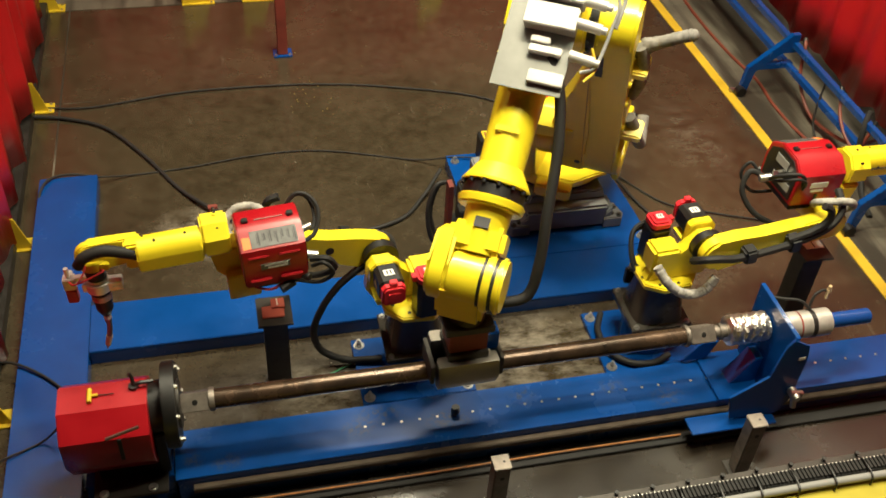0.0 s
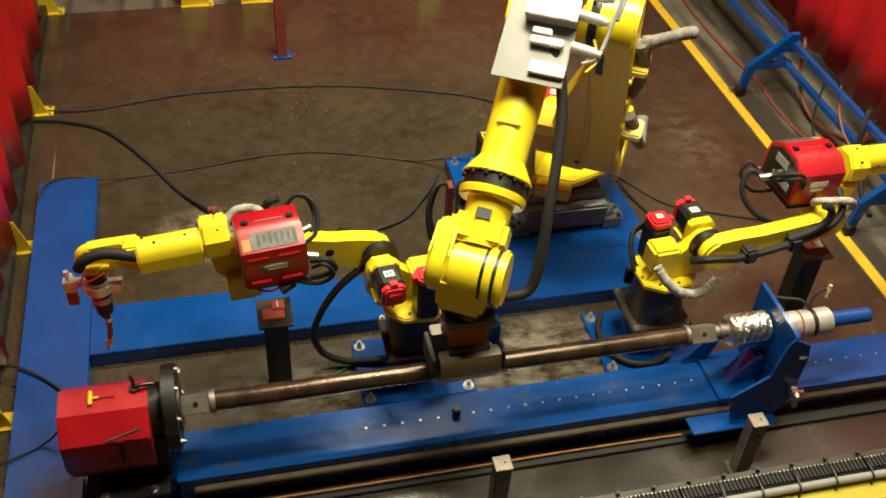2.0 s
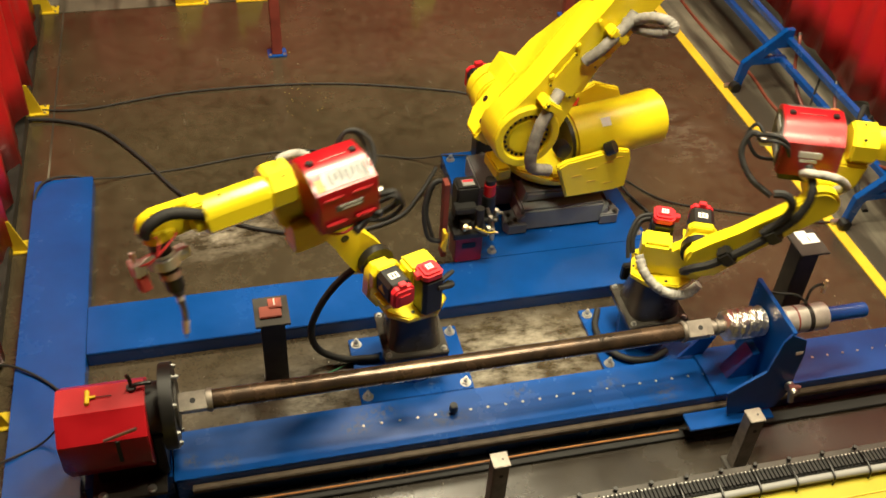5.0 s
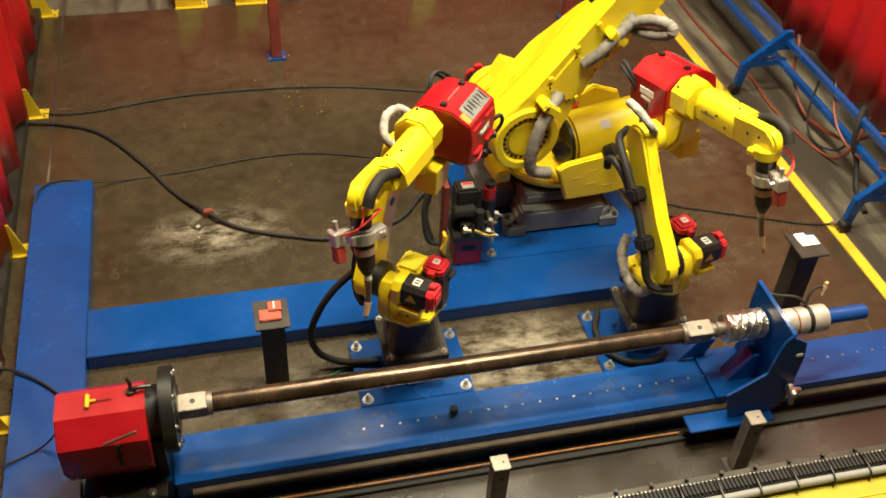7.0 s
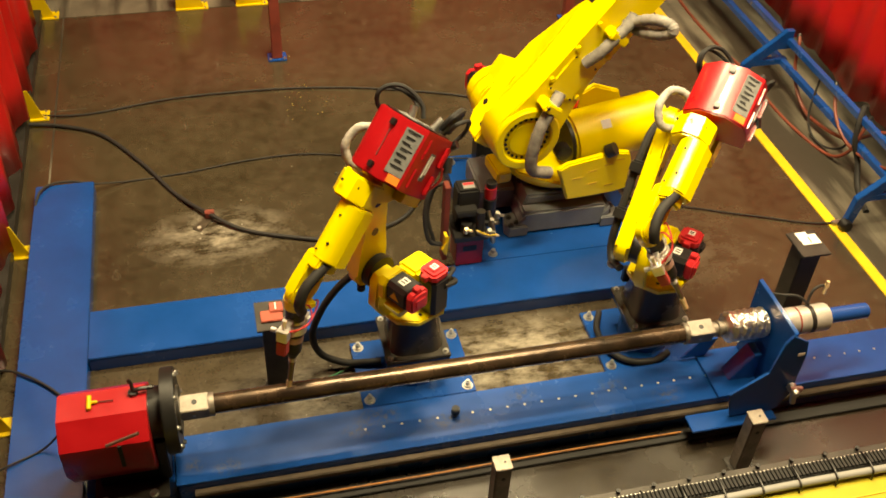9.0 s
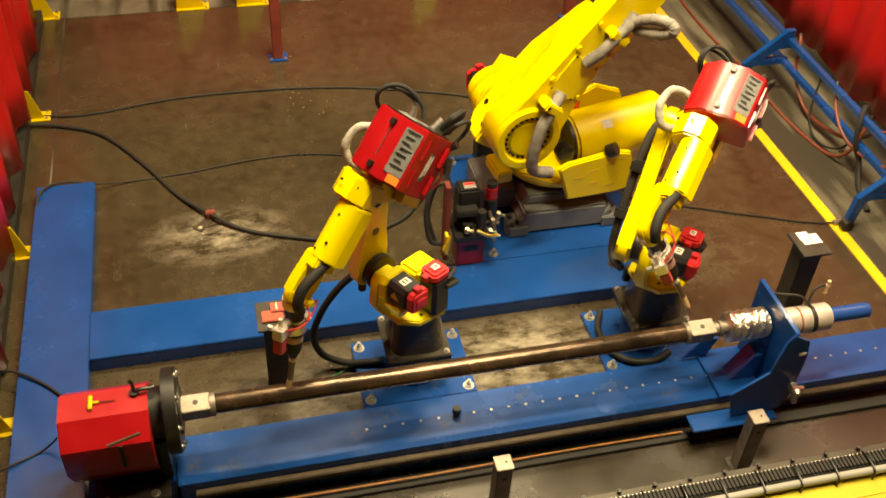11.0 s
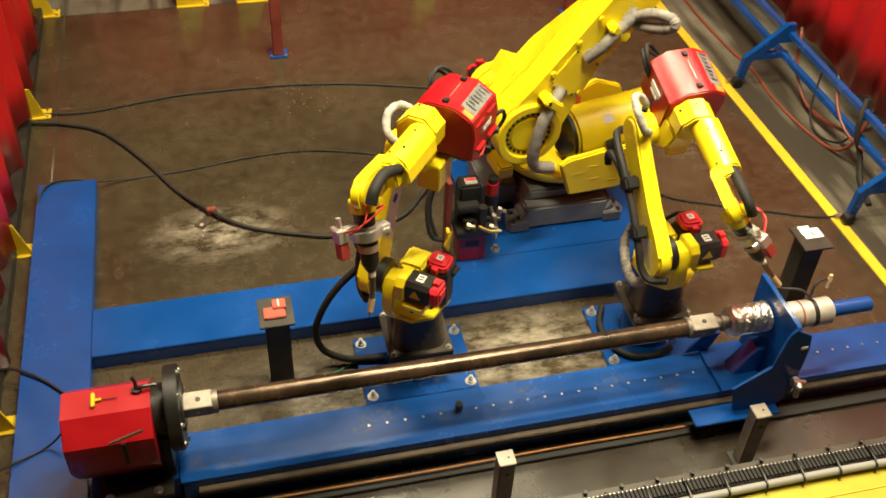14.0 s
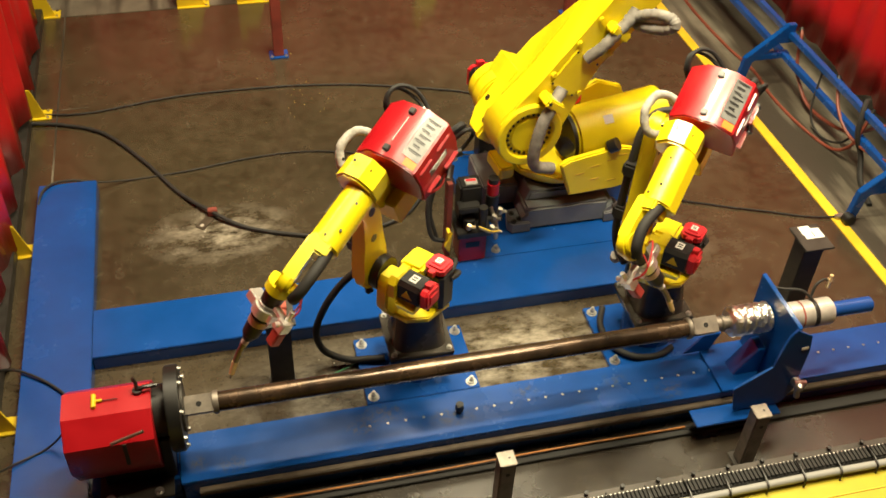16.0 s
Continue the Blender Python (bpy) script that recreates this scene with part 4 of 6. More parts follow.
def motor(name, parent, base, axis, length, half, cap_len, sticker=None):
    """A servo motor: black square body with a red end cap, along +z or +y."""
    x, y, z = base
    bm = nb()
    c = half * 0.32
    outline = [(-half, -half + c), (-half + c, -half), (half - c, -half), (half, -half + c), (half, half - c), (half - c, half), (-half + c, half), (-half, half - c)]
    if axis == "z":
        o = [(x + p, y + q) for p, q in outline]
        prism(bm, o, "z", z, z + length, 0.004)
    else:
        o = [(x + p, z + q) for p, q in outline]
        prism(bm, o, "y", *sorted((y, y + length)), 0.004)
    ob = part(name, bm, BLACK, parent)
    s = 1 if length > 0 else -1
    bm = nb()
    k = 0.94
    if axis == "z":
        o = [(x + p * k, y + q * k) for p, q in outline]
        prism(bm, o, "z", z + length, z + length + cap_len, cap_len * 0.22)
        box(bm, x - half * 0.5, x + half * 0.5, y - half * 0.45, y + half * 0.45, z + length + cap_len, z + length + cap_len + 0.006, 0.002)
        box(bm, x + half * 0.9, x + half * 1.35, y - half * 0.3, y + half * 0.3, z + length + 0.004, z + length + cap_len * 0.8, 0.003)
    else:
        o = [(x + p * k, z + q * k) for p, q in outline]
        y0 = y + length
        prism(bm, o, "y", *sorted((y0, y0 + s * cap_len)), cap_len * 0.22)
        box(bm, x - half * 0.5, x + half * 0.5, *sorted((y0 + s * cap_len, y0 + s * (cap_len + 0.006))), z - half * 0.4, z + half * 0.4, 0.002)
        box(bm, x - half * 0.3, x + half * 0.3, *sorted((y0 + s * 0.004, y0 + s * cap_len * 0.8)), z + half * 0.9, z + half * 1.3, 0.003)
    part("end_cap", bm, CAP, ob, "red plastic motor cap")
    bm = nb()
    if axis == "z":
        t = z + length + cap_len + 0.006
        box(bm, x - half * 0.3, x + half * 0.3, y - half * 0.28, y + half * 0.28, t, t + 0.001, 0)
    else:
        yy = y + length * 0.5
        box(bm, x - half * 0.4, x + half * 0.4, yy - half * 0.32, yy + half * 0.32, z + half, z + half + 0.001, 0)
    st = part("sticker", bm, WHITE, ob, "white sticker with dark marks")
    bm = nb()
    if axis == "z":
        for d in (-0.1, 0.1):
            box(bm, x + half * (d - 0.05), x + half * (d + 0.05), y - half * 0.18, y + half * 0.18, t + 0.001, t + 0.0016, 0)
    else:
        for d in (-0.14, 0.14):
            box(bm, x + half * (d - 0.06), x + half * (d + 0.06), yy - half * 0.2, yy + half * 0.2, z + half + 0.001, z + half + 0.0016, 0)
    part("sticker_bar", bm, BLACK, ob)
    return ob


COPPERED = material("dull_copper_sleeve", (0.50, 0.34, 0.28), 0.4, 0.5)
SILVER = material("bright_machined_aluminium", (0.78, 0.76, 0.72), 0.34, 0.75, vary=0.05, scale=20)
FLANGE = material("oiled_grey_steel_plate", (0.13, 0.118, 0.10), 0.17, 0.55, vary=0.2, scale=9, rvary=0.08)
FILM = material("grey_printed_film", (0.17, 0.17, 0.165), 0.22, vary=0.25, scale=25, bump=0)


def welding_robot(at, label, sleeve=False):
    """A six-axis arc welding robot with a wire feeder on its elbow. Returns the moving parts by link."""
    root = thing("welding_robot", label, "welding robot", at, "welding robots")
    links = {k: [] for k in ("turret", "upper", "elbow", "fore", "wrist", "tool")}

    def add(link, ob):
        links[link].append(ob)
        return ob

    # base
    bm = nb()
    box(bm, -0.142, 0.142, -0.142, 0.142, 0.0, 0.02, 0.003)
    part("base_flange", bm, FLANGE, root, "oily grey steel mounting flange")
    bm = nb()
    lo = [(-0.118, -0.105), (-0.105, -0.118), (0.105, -0.118), (0.118, -0.105), (0.118, 0.105), (0.105, 0.118), (-0.105, 0.118), (-0.118, 0.105)]
    rings = []
    for z, s, rnd_ in ((0.02, 1.0, 0.0), (0.07, 0.97, 0.2), (0.14, 0.93, 0.55), (0.20, 0.92, 0.9), (0.225, 0.92, 1.0)):
        ring = []
        for k in range(32):
            a = 2 * math.pi * (k + 0.5) / 32
            ca, sa = math.cos(a), math.sin(a)
            sq = 0.118 / max(abs(ca), abs(sa))
            sq = min(sq, 0.142)
            r = (sq * (1 - rnd_) + 0.118 * rnd_) * s
            ring.append(bm.verts.new((r * ca, r * sa, z)))
        rings.append(ring)
    for a, b in zip(rings, rings[1:]):
        for k in range(32):
            bm.faces.new((a[k], a[(k + 1) % 32], b[(k + 1) % 32], b[k]))
    bm.faces.new(rings[-1])
    bm.faces.new(rings[0])
    part("base_casting", bm, PEDESTAL, root, "grey-brown tapered base casting")
    for sx in (-0.122, 0.122):
        for sy in (-0.122, 0.122):
            bm = nb()
            hexbolt(bm, (sx, sy, 0.02), (0, 0, 1), 0.009, 0.014)
            part("flange_bolt", bm, ZINC, root)
    bm = nb()
    box(bm, -0.10, 0.06, 0.118, 0.15, 0.06, 0.15, 0.006)
    part("connector_box", bm, BLACK, root)

    # turret
    bm = nb()
    o = [(0.15, -0.05), (0.15, 0.05), (0.09, 0.12), (-0.04, 0.14), (-0.12, 0.08), (-0.12, -0.08), (-0.04, -0.13), (0.09, -0.12)]
    prism(bm, o, "z", 0.225, 0.255, 0.006)
    prism(bm, [(-0.11, 0.25), (0.17, 0.25), (0.215, 0.33), (0.205, 0.45), (0.18, 0.48), (0.11, 0.48), (0.06, 0.42), (-0.03, 0.33), (-0.09, 0.30)], "y", -0.062, -0.005, 0.008)
    add("turret", part("turret_casting", bm, YELLOW, root))
    bm = nb()
    prism(bm, [(0.08, 0.385), (0.085, 0.49), (0.105, 0.508), (0.185, 0.508), (0.21, 0.48), (0.21, 0.41), (0.19, 0.385)], "y", -0.006, 0.034, 0.005)
    prism(bm, [(0.082, 0.388), (0.21, 0.388), (0.20, 0.36), (0.09, 0.36)], "y", 0.03, 0.12, 0.004)
    add("turret", part("motor_bracket", bm, YELLOW, root))
    bm = nb()
    box(bm, -0.10, 0.03, -0.075, 0.035, 0.30, 0.43, 0.014)
    add("turret", part("gear_cover", bm, YELLOW, root))
    bm = nb()
    rod(bm, (0.135, -0.062, 0.442), (0.135, -0.10, 0.442), 0.075, seg=32)
    add("turret", part("shoulder_reducer", bm, BLACK, root))
    for k in range(8):
        a = 2 * math.pi * k / 8 + 0.3
        bm = nb()
        rod(bm, (0.115 * math.cos(a), 0.105 * math.sin(a), 0.255), (0.115 * math.cos(a), 0.105 * math.sin(a), 0.257), 0.008, seg=10)
        add("turret", part("bolt_hole", bm, BLACK, root))
    add("turret", motor("turn_motor", root, (-0.015, 0.096, 0.262), "z", 0.180, 0.05, 0.042))
    add("turret", motor("shoulder_motor", root, (0.146, 0.034, 0.452), "y", 0.104, 0.052, 0.038))
    bm = nb()
    prism(bm, [(0.055, 0.435), (0.105, 0.435), (0.08, 0.475)], "x", 0.198, 0.1995, 0)
    add("turret", part("warning_mark", bm, SAFETY, root, "yellow triangular warning mark"))
    bm = nb()
    tube(bm, [(-0.03, 0.145, 0.40), (-0.10, 0.14, 0.38), (-0.13, 0.08, 0.33), (-0.12, 0.04, 0.27)], 0.012)
    tube(bm, [(-0.05, 0.14, 0.43), (-0.12, 0.11, 0.42), (-0.15, 0.05, 0.35), (-0.14, 0.0, 0.27)], 0.009)
    add("turret", part("motor_lead", bm, RUBBER, root))

    if sleeve:
        bm = nb()
        tube(bm, [(-0.11, -0.12, 0.40), (-0.075, -0.165, 0.345), (-0.01, -0.18, 0.285), (0.06, -0.185, 0.262), (0.12, -0.185, 0.28), (0.16, -0.175, 0.335)], 0.021, 12, 10, 0.08)
        add("turret", part("cable_sleeve", bm, SLEEVE, root, "crumpled grey fabric cable sleeve"))

    # upper arm
    bm = nb()
    o = arc(0, 0, 0.078, 180, 360, 14) + [(0.072, 0.10), (0.056, 0.20), (0.054, 0.40)] + arc(0, A2, 0.066, 0, 180, 14) + [(-0.054, 0.40), (-0.060, 0.20), (-0.074, 0.10)]
    prism(bm, o, "y", -0.165, -0.10, 0.012)
    add("upper", part("upper_arm", bm, YELLOW, root))
    for z, r in ((0.20, 0.018), (0.34, 0.020), (0.45, 0.014)):
        bm = nb()
        rod(bm, (0.0, -0.101, z), (0.0, -0.0985, z), r, seg=20)
        add("upper", part("arm_hole", bm, BLACK, root))
    bm = nb()
    tube(bm, [(0.03, -0.12, -0.10), (-0.02, -0.175, -0.085), (-0.03, -0.20, -0.03), (-0.01, -0.205, 0.06), (-0.005, -0.205, 0.22), (-0.02, -0.205, 0.38), (-0.05, -0.20, 0.49), (-0.10, -0.17, 0.56), (-0.15, -0.09, 0.58)], 0.0175, 8)
    tube(bm, [(-0.035, -0.20, 0.30), (-0.055, -0.205, 0.40), (-0.10, -0.21, 0.47), (-0.155, -0.205, 0.475), (-0.185, -0.20, 0.44)], 0.017, 8)
    add("upper", part("arm_cable", bm, RUBBER, root))
    for z in (0.12, 0.33):
        bm = nb()
        box(bm, -0.045, 0.03, -0.228, -0.163, z - 0.03, z + 0.03, 0.01)
        add("upper", part("cable_clamp", bm, BLACK, root))

    # elbow casting
    bm = nb()
    rod(bm, (0, -0.10, 0), (0, 0.035, 0), 0.070, seg=28, bev=0.004)
    prism(bm, [(-0.06, -0.03), (0.06, -0.05), (0.13, 0.03), (0.15, 0.13), (-0.05, 0.13)], "y", -0.055, 0.045, 0.008)
    prism(bm, [(0.014 + 0.085 * math.cos(radians(22.5 + 45 * k)), A3 - 0.008 + 0.085 * math.sin(radians(22.5 + 45 * k))) for k in range(8)], "x", 0.065, 0.165, 0.008)
    add("elbow", part("elbow_casting", bm, YELLOW, root))
    bm = nb()
    box(bm, -0.02, 0.10, 0.0, 0.09, -0.085, 0.03, 0.004)
    add("elbow", part("motor_cover", bm, YELLOW, root))
    for yy, zz in ((0.0, A3 + 0.087), (0.062, A3 + 0.055), (-0.062, A3 + 0.055)):
        bm = nb()
        rod(bm, (0.105, yy * 0.9, zz - 0.004), (0.105, yy * 1.0, zz - 0.0), 0.006, seg=8)
        add("elbow", part("casting_screw", bm, BLACK, root))

    # wire feeder
    prof = [(-0.065, 0.045), (-0.068, 0.20), (-0.005, 0.252), (0.105, 0.256), (0.182, 0.214), (0.196, 0.15), (0.188, 0.045)]
    bm = nb()
    prism(bm, prof, "x", -0.178, 0.056, 0.005)
    feeder = add("elbow", part("wire_feeder", bm, RED, root, "red wire feeder box with a dark label panel"))
    for x in (0.02, -0.146):
        bm = nb()
        box(bm, x - 0.012, x + 0.012, 0.046, 0.070, 0.252, 0.266, 0.003)
        part("latch", bm, BLACK, feeder)
    bm = nb()
    box(bm, -0.12, -0.015, 0.057, 0.060, 0.2545, 0.2575, 0)
    part("lid_seam", bm, ZINC, feeder)
    sl = math.atan2(0.214 - 0.256, 0.182 - 0.105)
    tilt = Matrix.Translation((0, 0.1435, 0.2355)) @ Matrix.Rotation(sl, 4, "X")
    bm = nb()
    box(bm, -0.155, 0.015, -0.032, 0.034, 0.0, 0.002, 0, m=tilt)
    part("label_panel", bm, FILM, feeder)
    bm = nb()
    for k in range(7):
        x = -0.15 + k * 0.022
        box(bm, x, x + 0.006, -0.024 + 0.006 * (k % 2), 0.026 - 0.009 * (k % 3), 0.002, 0.0028, 0, m=tilt)
        box(bm, x + 0.008, x + 0.0105, -0.018, 0.018 - 0.007 * (k % 2), 0.002, 0.0028, 0, m=tilt)
    ob = part("label_bar", bm, BLACK, feeder)
    ob["kind"] = "stuff"
    bm = nb()
    box(bm, 0.017, 0.046, -0.012, 0.034, 0.0, 0.0022, 0, m=tilt)
    part("orange_label", bm, ORANGE, feeder)
    for z in (0.185, 0.085):
        bm = nb()
        yo = 0.186 + (0.214 - z) * 0.14
        for x0, x1 in ((-0.155, -0.075), (-0.04, 0.035)):
            box(bm, x0, x1, yo - 0.012, yo + 0.004, z - 0.006, z + 0.006, 0.003)
        part("door_rib", bm, RED, feeder)
    bm = nb()
    box(bm, -0.115, -0.005, 0.190, 0.1965, 0.128, 0.158, 0.002)
    part("name_plate", bm, PANEL, feeder)
    bm = nb()
    for z0 in (0.146, 0.133):
        box(bm, -0.105, -0.02 - (0.012 if z0 < 0.14 else 0), 0.1965, 0.1975, z0, z0 + 0.008, 0)
    part("logo_bar", bm, WHITE, feeder)
    bm = nb()
    box(bm, -0.11, -0.02, -0.0705, -0.066, 0.135, 0.165, 0.002)
    box(bm, -0.10, -0.035, -0.0705, -0.066, 0.115, 0.128, 0.001)
    part("side_logo_bar", bm, WHITE, feeder)
    bm = nb()
    box(bm, -0.07, -0.055, -0.0705, -0.066, 0.065, 0.10, 0.001)
    part("side_slot", bm, BLACK, feeder)
    bm = nb()
    prism(bm, [(p[0] * 0.86 + 0.008, 0.15 + (p[1] - 0.15) * 0.84) for p in prof], "x", -0.183, -0.177, 0.002)
    part("rear_panel", bm, BLACK, feeder)
    bm = nb()
    box(bm, -0.186, -0.182, 0.02, 0.11, 0.17, 0.21, 0.001)
    box(bm, -0.186, -0.182, -0.03, 0.10, 0.09, 0.125, 0.001)
    part("rear_label", bm, CARRIER, feeder)
    bm = nb()
    rod(bm, (-0.183, 0.04, 0.15), (-0.225, 0.03, 0.155), 0.014, seg=12)
    part("wire_inlet", bm, ALU, feeder)
    bm = nb()
    rod(bm, (-0.183, 0.10, 0.08), (-0.23, 0.11, 0.07), 0.018, seg=12)
    part("gas_inlet", bm, ALU, feeder)
    bm = nb()
    tube(bm, [(-0.15, -0.062, 0.15), (-0.165, -0.08, 0.20), (-0.20, -0.082, 0.228), (-0.24, -0.065, 0.222), (-0.265, -0.03, 0.19), (-0.258, 0.01, 0.15), (-0.235, 0.04, 0.12), (-0.20, 0.06, 0.11)], 0.0085, 8)
    tube(bm, [(-0.14, -0.062, 0.13), (-0.16, -0.09, 0.185), (-0.20, -0.095, 0.213), (-0.235, -0.08, 0.205), (-0.25, -0.045, 0.175), (-0.245, 0.0, 0.145), (-0.225, 0.03, 0.13)], 0.007, 8)
    tube(bm, [(-0.20, 0.12, 0.07), (-0.26, 0.15, 0.08), (-0.29, 0.12, 0.0), (-0.24, 0.06, -0.08), (-0.15, 0.0, -0.12)], 0.013)
    tube(bm, [(-0.20, 0.15, 0.06), (-0.24, 0.19, 0.10), (-0.27, 0.19, 0.04), (-0.22, 0.15, -0.03), (-0.13, 0.12, -0.02)], 0.008)
    part("feeder_cable", bm, RUBBER, feeder)
    bm = nb()
    box(bm, -0.16, 0.02, -0.05, 0.16, 0.005, 0.045, 0.006)
    rod(bm, (-0.12, 0.18, 0.03), (-0.07, 0.20, 0.02), 0.018, seg=12)
    rod(bm, (-0.15, 0.17, 0.05), (-0.18, 0.20, 0.05), 0.015, seg=12)
    part("drive_unit", bm, BLACK, feeder)
    bm = nb()
    tube(bm, [(0.05, 0.11, 0.06), (0.03, 0.16, 0.03), (-0.03, 0.19, 0.02), (-0.08, 0.19, 0.04)], 0.005)
    part("red_lead", bm, REDWIRE, feeder)
    bm = nb()
    tube(bm, [(0.02, -0.07, 0.0), (0.06, -0.11, 0.03), (0.08, -0.15, 0.08), (0.03, -0.175, 0.13), (-0.05, -0.16, 0.13), (-0.08, -0.11, 0.09), (-0.06, -0.075, 0.05)], 0.017, 10, 10, 0.05)
    part("cable_sleeve", bm, SLEEVE, feeder, "pale grey fabric cable sleeve")

    for ob in (feeder, *feeder.children):
        ob.data.transform(Matrix.Translation((-0.014, 0.004, 0.014)))

    # forearm
    bm = nb()
    hull = [(0.056, -0.05), (0.058, 0.0)] + arc(0.0, 0.0, 0.058, 0, 180, 10) + [(-0.058, -0.05), (-0.03, -0.07), (0.03, -0.07)]
    prism(bm, hull, "x", 0.166, 0.40, 0.007)
    add("fore", part("forearm_cover", bm, YELLOW, root))
    bm = nb()
    arm = [(0.39, -0.055), (0.52, -0.045)] + arc(D4, 0.0, 0.056, -80, 90, 12) + [(0.50, 0.056), (0.39, 0.057)]
    prism(bm, arm, "y", -0.058, -0.012, 0.010)
    box(bm, 0.38, 0.44, -0.055, 0.03, -0.05, 0.055, 0.008)
    add("fore", part("forearm_fork", bm, YELLOW, root))
    for x, z in ((0.24, 0.0), (0.30, 0.01), (0.35, -0.02), (0.47, 0.01), (0.53, 0.02)):
        bm = nb()
        rod(bm, (x, -0.0585 if x > 0.4 else -0.0615, z), (x, -0.0605 if x > 0.4 else -0.0635, z), 0.006, seg=8)
        add("fore", part("cover_screw", bm, BLACK, root))
    for x, y in ((0.22, 0.01), (0.33, 0.02), (0.37, -0.015)):
        bm = nb()
        rod(bm, (x, y, 0.052), (x, y, 0.059), 0.005, seg=8)
        add("fore", part("cover_screw", bm, BLACK, root))
    bm = nb()
    for k in range(7):
        box(bm, 0.21 + k * 0.012, 0.217 + k * 0.012, -0.0625, -0.061, -0.012, -0.002, 0)
    add("fore", part("maker_bar", bm, PANEL, root))
    bm = nb()
    tube(bm, [(0.385, 0.022, 0.0), (0.44, 0.028, 0.03), (0.51, 0.03, 0.055), (0.575, 0.028, 0.04), (0.605, 0.02, 0.0)], 0.021, 10)
    add("fore", part("torch_conduit", bm, RUBBER, root))

    for ob in links["fore"]:
        ob.data.transform(Matrix.Translation((0, 0.040, -0.008)))

    # wrist
    bm = nb()
    rod(bm, (0, -0.012, 0), (0, 0.032, 0), 0.046, seg=28, bev=0.004)
    rod(bm, (0.02, 0, 0), (0.062, 0, 0), 0.048, seg=32, bev=0.004)
    box(bm, 0.03, 0.058, -0.05, 0.05, -0.056, -0.02, 0.005)
    add("wrist", part("wrist_casting", bm, YELLOW, root))
    bm = nb()
    rod(bm, (0.062, 0, 0), (0.105, 0, 0), 0.040, 0.036, 28, 0.003)
    add("wrist", part("tool_flange", bm, BLACK, root))

    # torch
    bm = nb()
    rod(bm, (0.105, 0, 0), (0.122, 0, 0), 0.036, seg=26)
    rod(bm, (0.122, 0, 0), (0.215, 0, 0), 0.030, seg=24)
    rod(bm, (0.170, 0, 0), (0.186, 0, 0), 0.036, seg=26)
    rod(bm, (0.215, 0, 0), (0.268, 0, 0), 0.034, 0.031, 26, 0.003)
    rod(bm, (0.268, 0, 0), (0.292, 0, 0), 0.029, 0.018, 26)
    torch = add("tool", part("torch_body", bm, BLACK, root, "black and silver robot welding torch"))
    bm = nb()
    rod(bm, (0.114, 0, 0), (0.124, 0, 0), 0.039, seg=30, bev=0.002)
    rod(bm, (0.128, 0, 0), (0.170, 0, 0), 0.046, seg=30, bev=0.003)
    box(bm, 0.130, 0.168, -0.026, 0.026, -0.085, -0.03, 0.003)
    box(bm, 0.130, 0.166, -0.02, 0.02, 0.03, 0.056, 0.003)
    for sz in (-0.072, -0.058):
        rod(bm, (0.149, 0.026, sz), (0.149, 0.032, sz), 0.006, seg=8)
    part("clamp_ring", bm, SILVER, torch, "bright torch clamp")
    bm = nb()
    rod(bm, (0.186, 0, 0), (0.216, 0, 0), 0.0365, seg=26, bev=0.003)
    part("torch_collar", bm, COPPERED, torch, "dull copper-coloured collar")
    bm = nb()
    rod(bm, (0.290, 0, 0), (0.330, 0, 0.001), 0.0135, seg=16)
    tube(bm, [(0.325, 0, 0), (0.355, 0, 0.002), (0.385, 0, 0.007), (0.412, 0, 0.014)], 0.0105, 12)
    part("swan_neck", bm, STEEL, torch)
    bm = nb()
    rod(bm, (0.300, 0, 0), (0.316, 0, 0), 0.0142, seg=16)
    part("neck_label", bm, WHITE, torch, "small white label on the neck")
    tipd = Vector((0.042, 0, 0.013)).normalized()
    t0 = Vector((0.410, 0, 0.0135))
    bm = nb()
    rod(bm, t0 - tipd * 0.008, t0 + tipd * 0.042, 0.0125, 0.0105, 18, 0.001)
    part("gas_nozzle", bm, BRASS, torch)
    bm = nb()
    rod(bm, t0 + tipd * 0.042, t0 + tipd * 0.060, 0.003, seg=8)
    part("contact_tip", bm, STEEL, torch)
    bm = nb()
    box(bm, 0.10, 0.118, -0.012, 0.012, 0.03, 0.105, 0.002)
    box(bm, 0.10, 0.150, -0.022, 0.020, 0.078, 0.120, 0.003)
    rod(bm, (0.06, 0, 0.10), (0.10, 0, 0.10), 0.009, seg=10)
    rod(bm, (0.115, -0.03, 0.10), (0.115, -0.05, 0.10), 0.01, seg=10)
    part("sensor_bracket", bm, SILVER, torch)
    bm = nb()
    box(bm, 0.152, 0.212, -0.020, 0.018, 0.080, 0.118, 0.004)
    part("touch_sensor", bm, material("dull_red_housing", (0.46, 0.06, 0.05), 0.45, 0.1), torch)
    bm = nb()
    tube(bm, [(0.06, 0.03, -0.02), (0.04, 0.07, -0.04), (0.08, 0.075, 0.06), (0.11, 0.02, 0.095)], 0.0035, 6)
    tube(bm, [(0.03, 0.02, 0.03), (0.03, 0.06, 0.02), (0.07, 0.08, 0.05), (0.12, 0.03, 0.08)], 0.003, 6)
    part("sensor_wire", bm, REDWIRE, torch)
    return links


robot_a = welding_robot((0.284, 0.417, 0.205), "yellow six-axis welding robot with a red wire feeder, beside the drive")
robot_b = welding_robot((1.409, 0.404, 0.202), "yellow six-axis welding robot with a red wire feeder, beside the tailstock", True)

# ---- large handling robot ----
G1, H1, G2, G3, G4 = 0.638, 0.339, 0.869, 0.192, 1.150


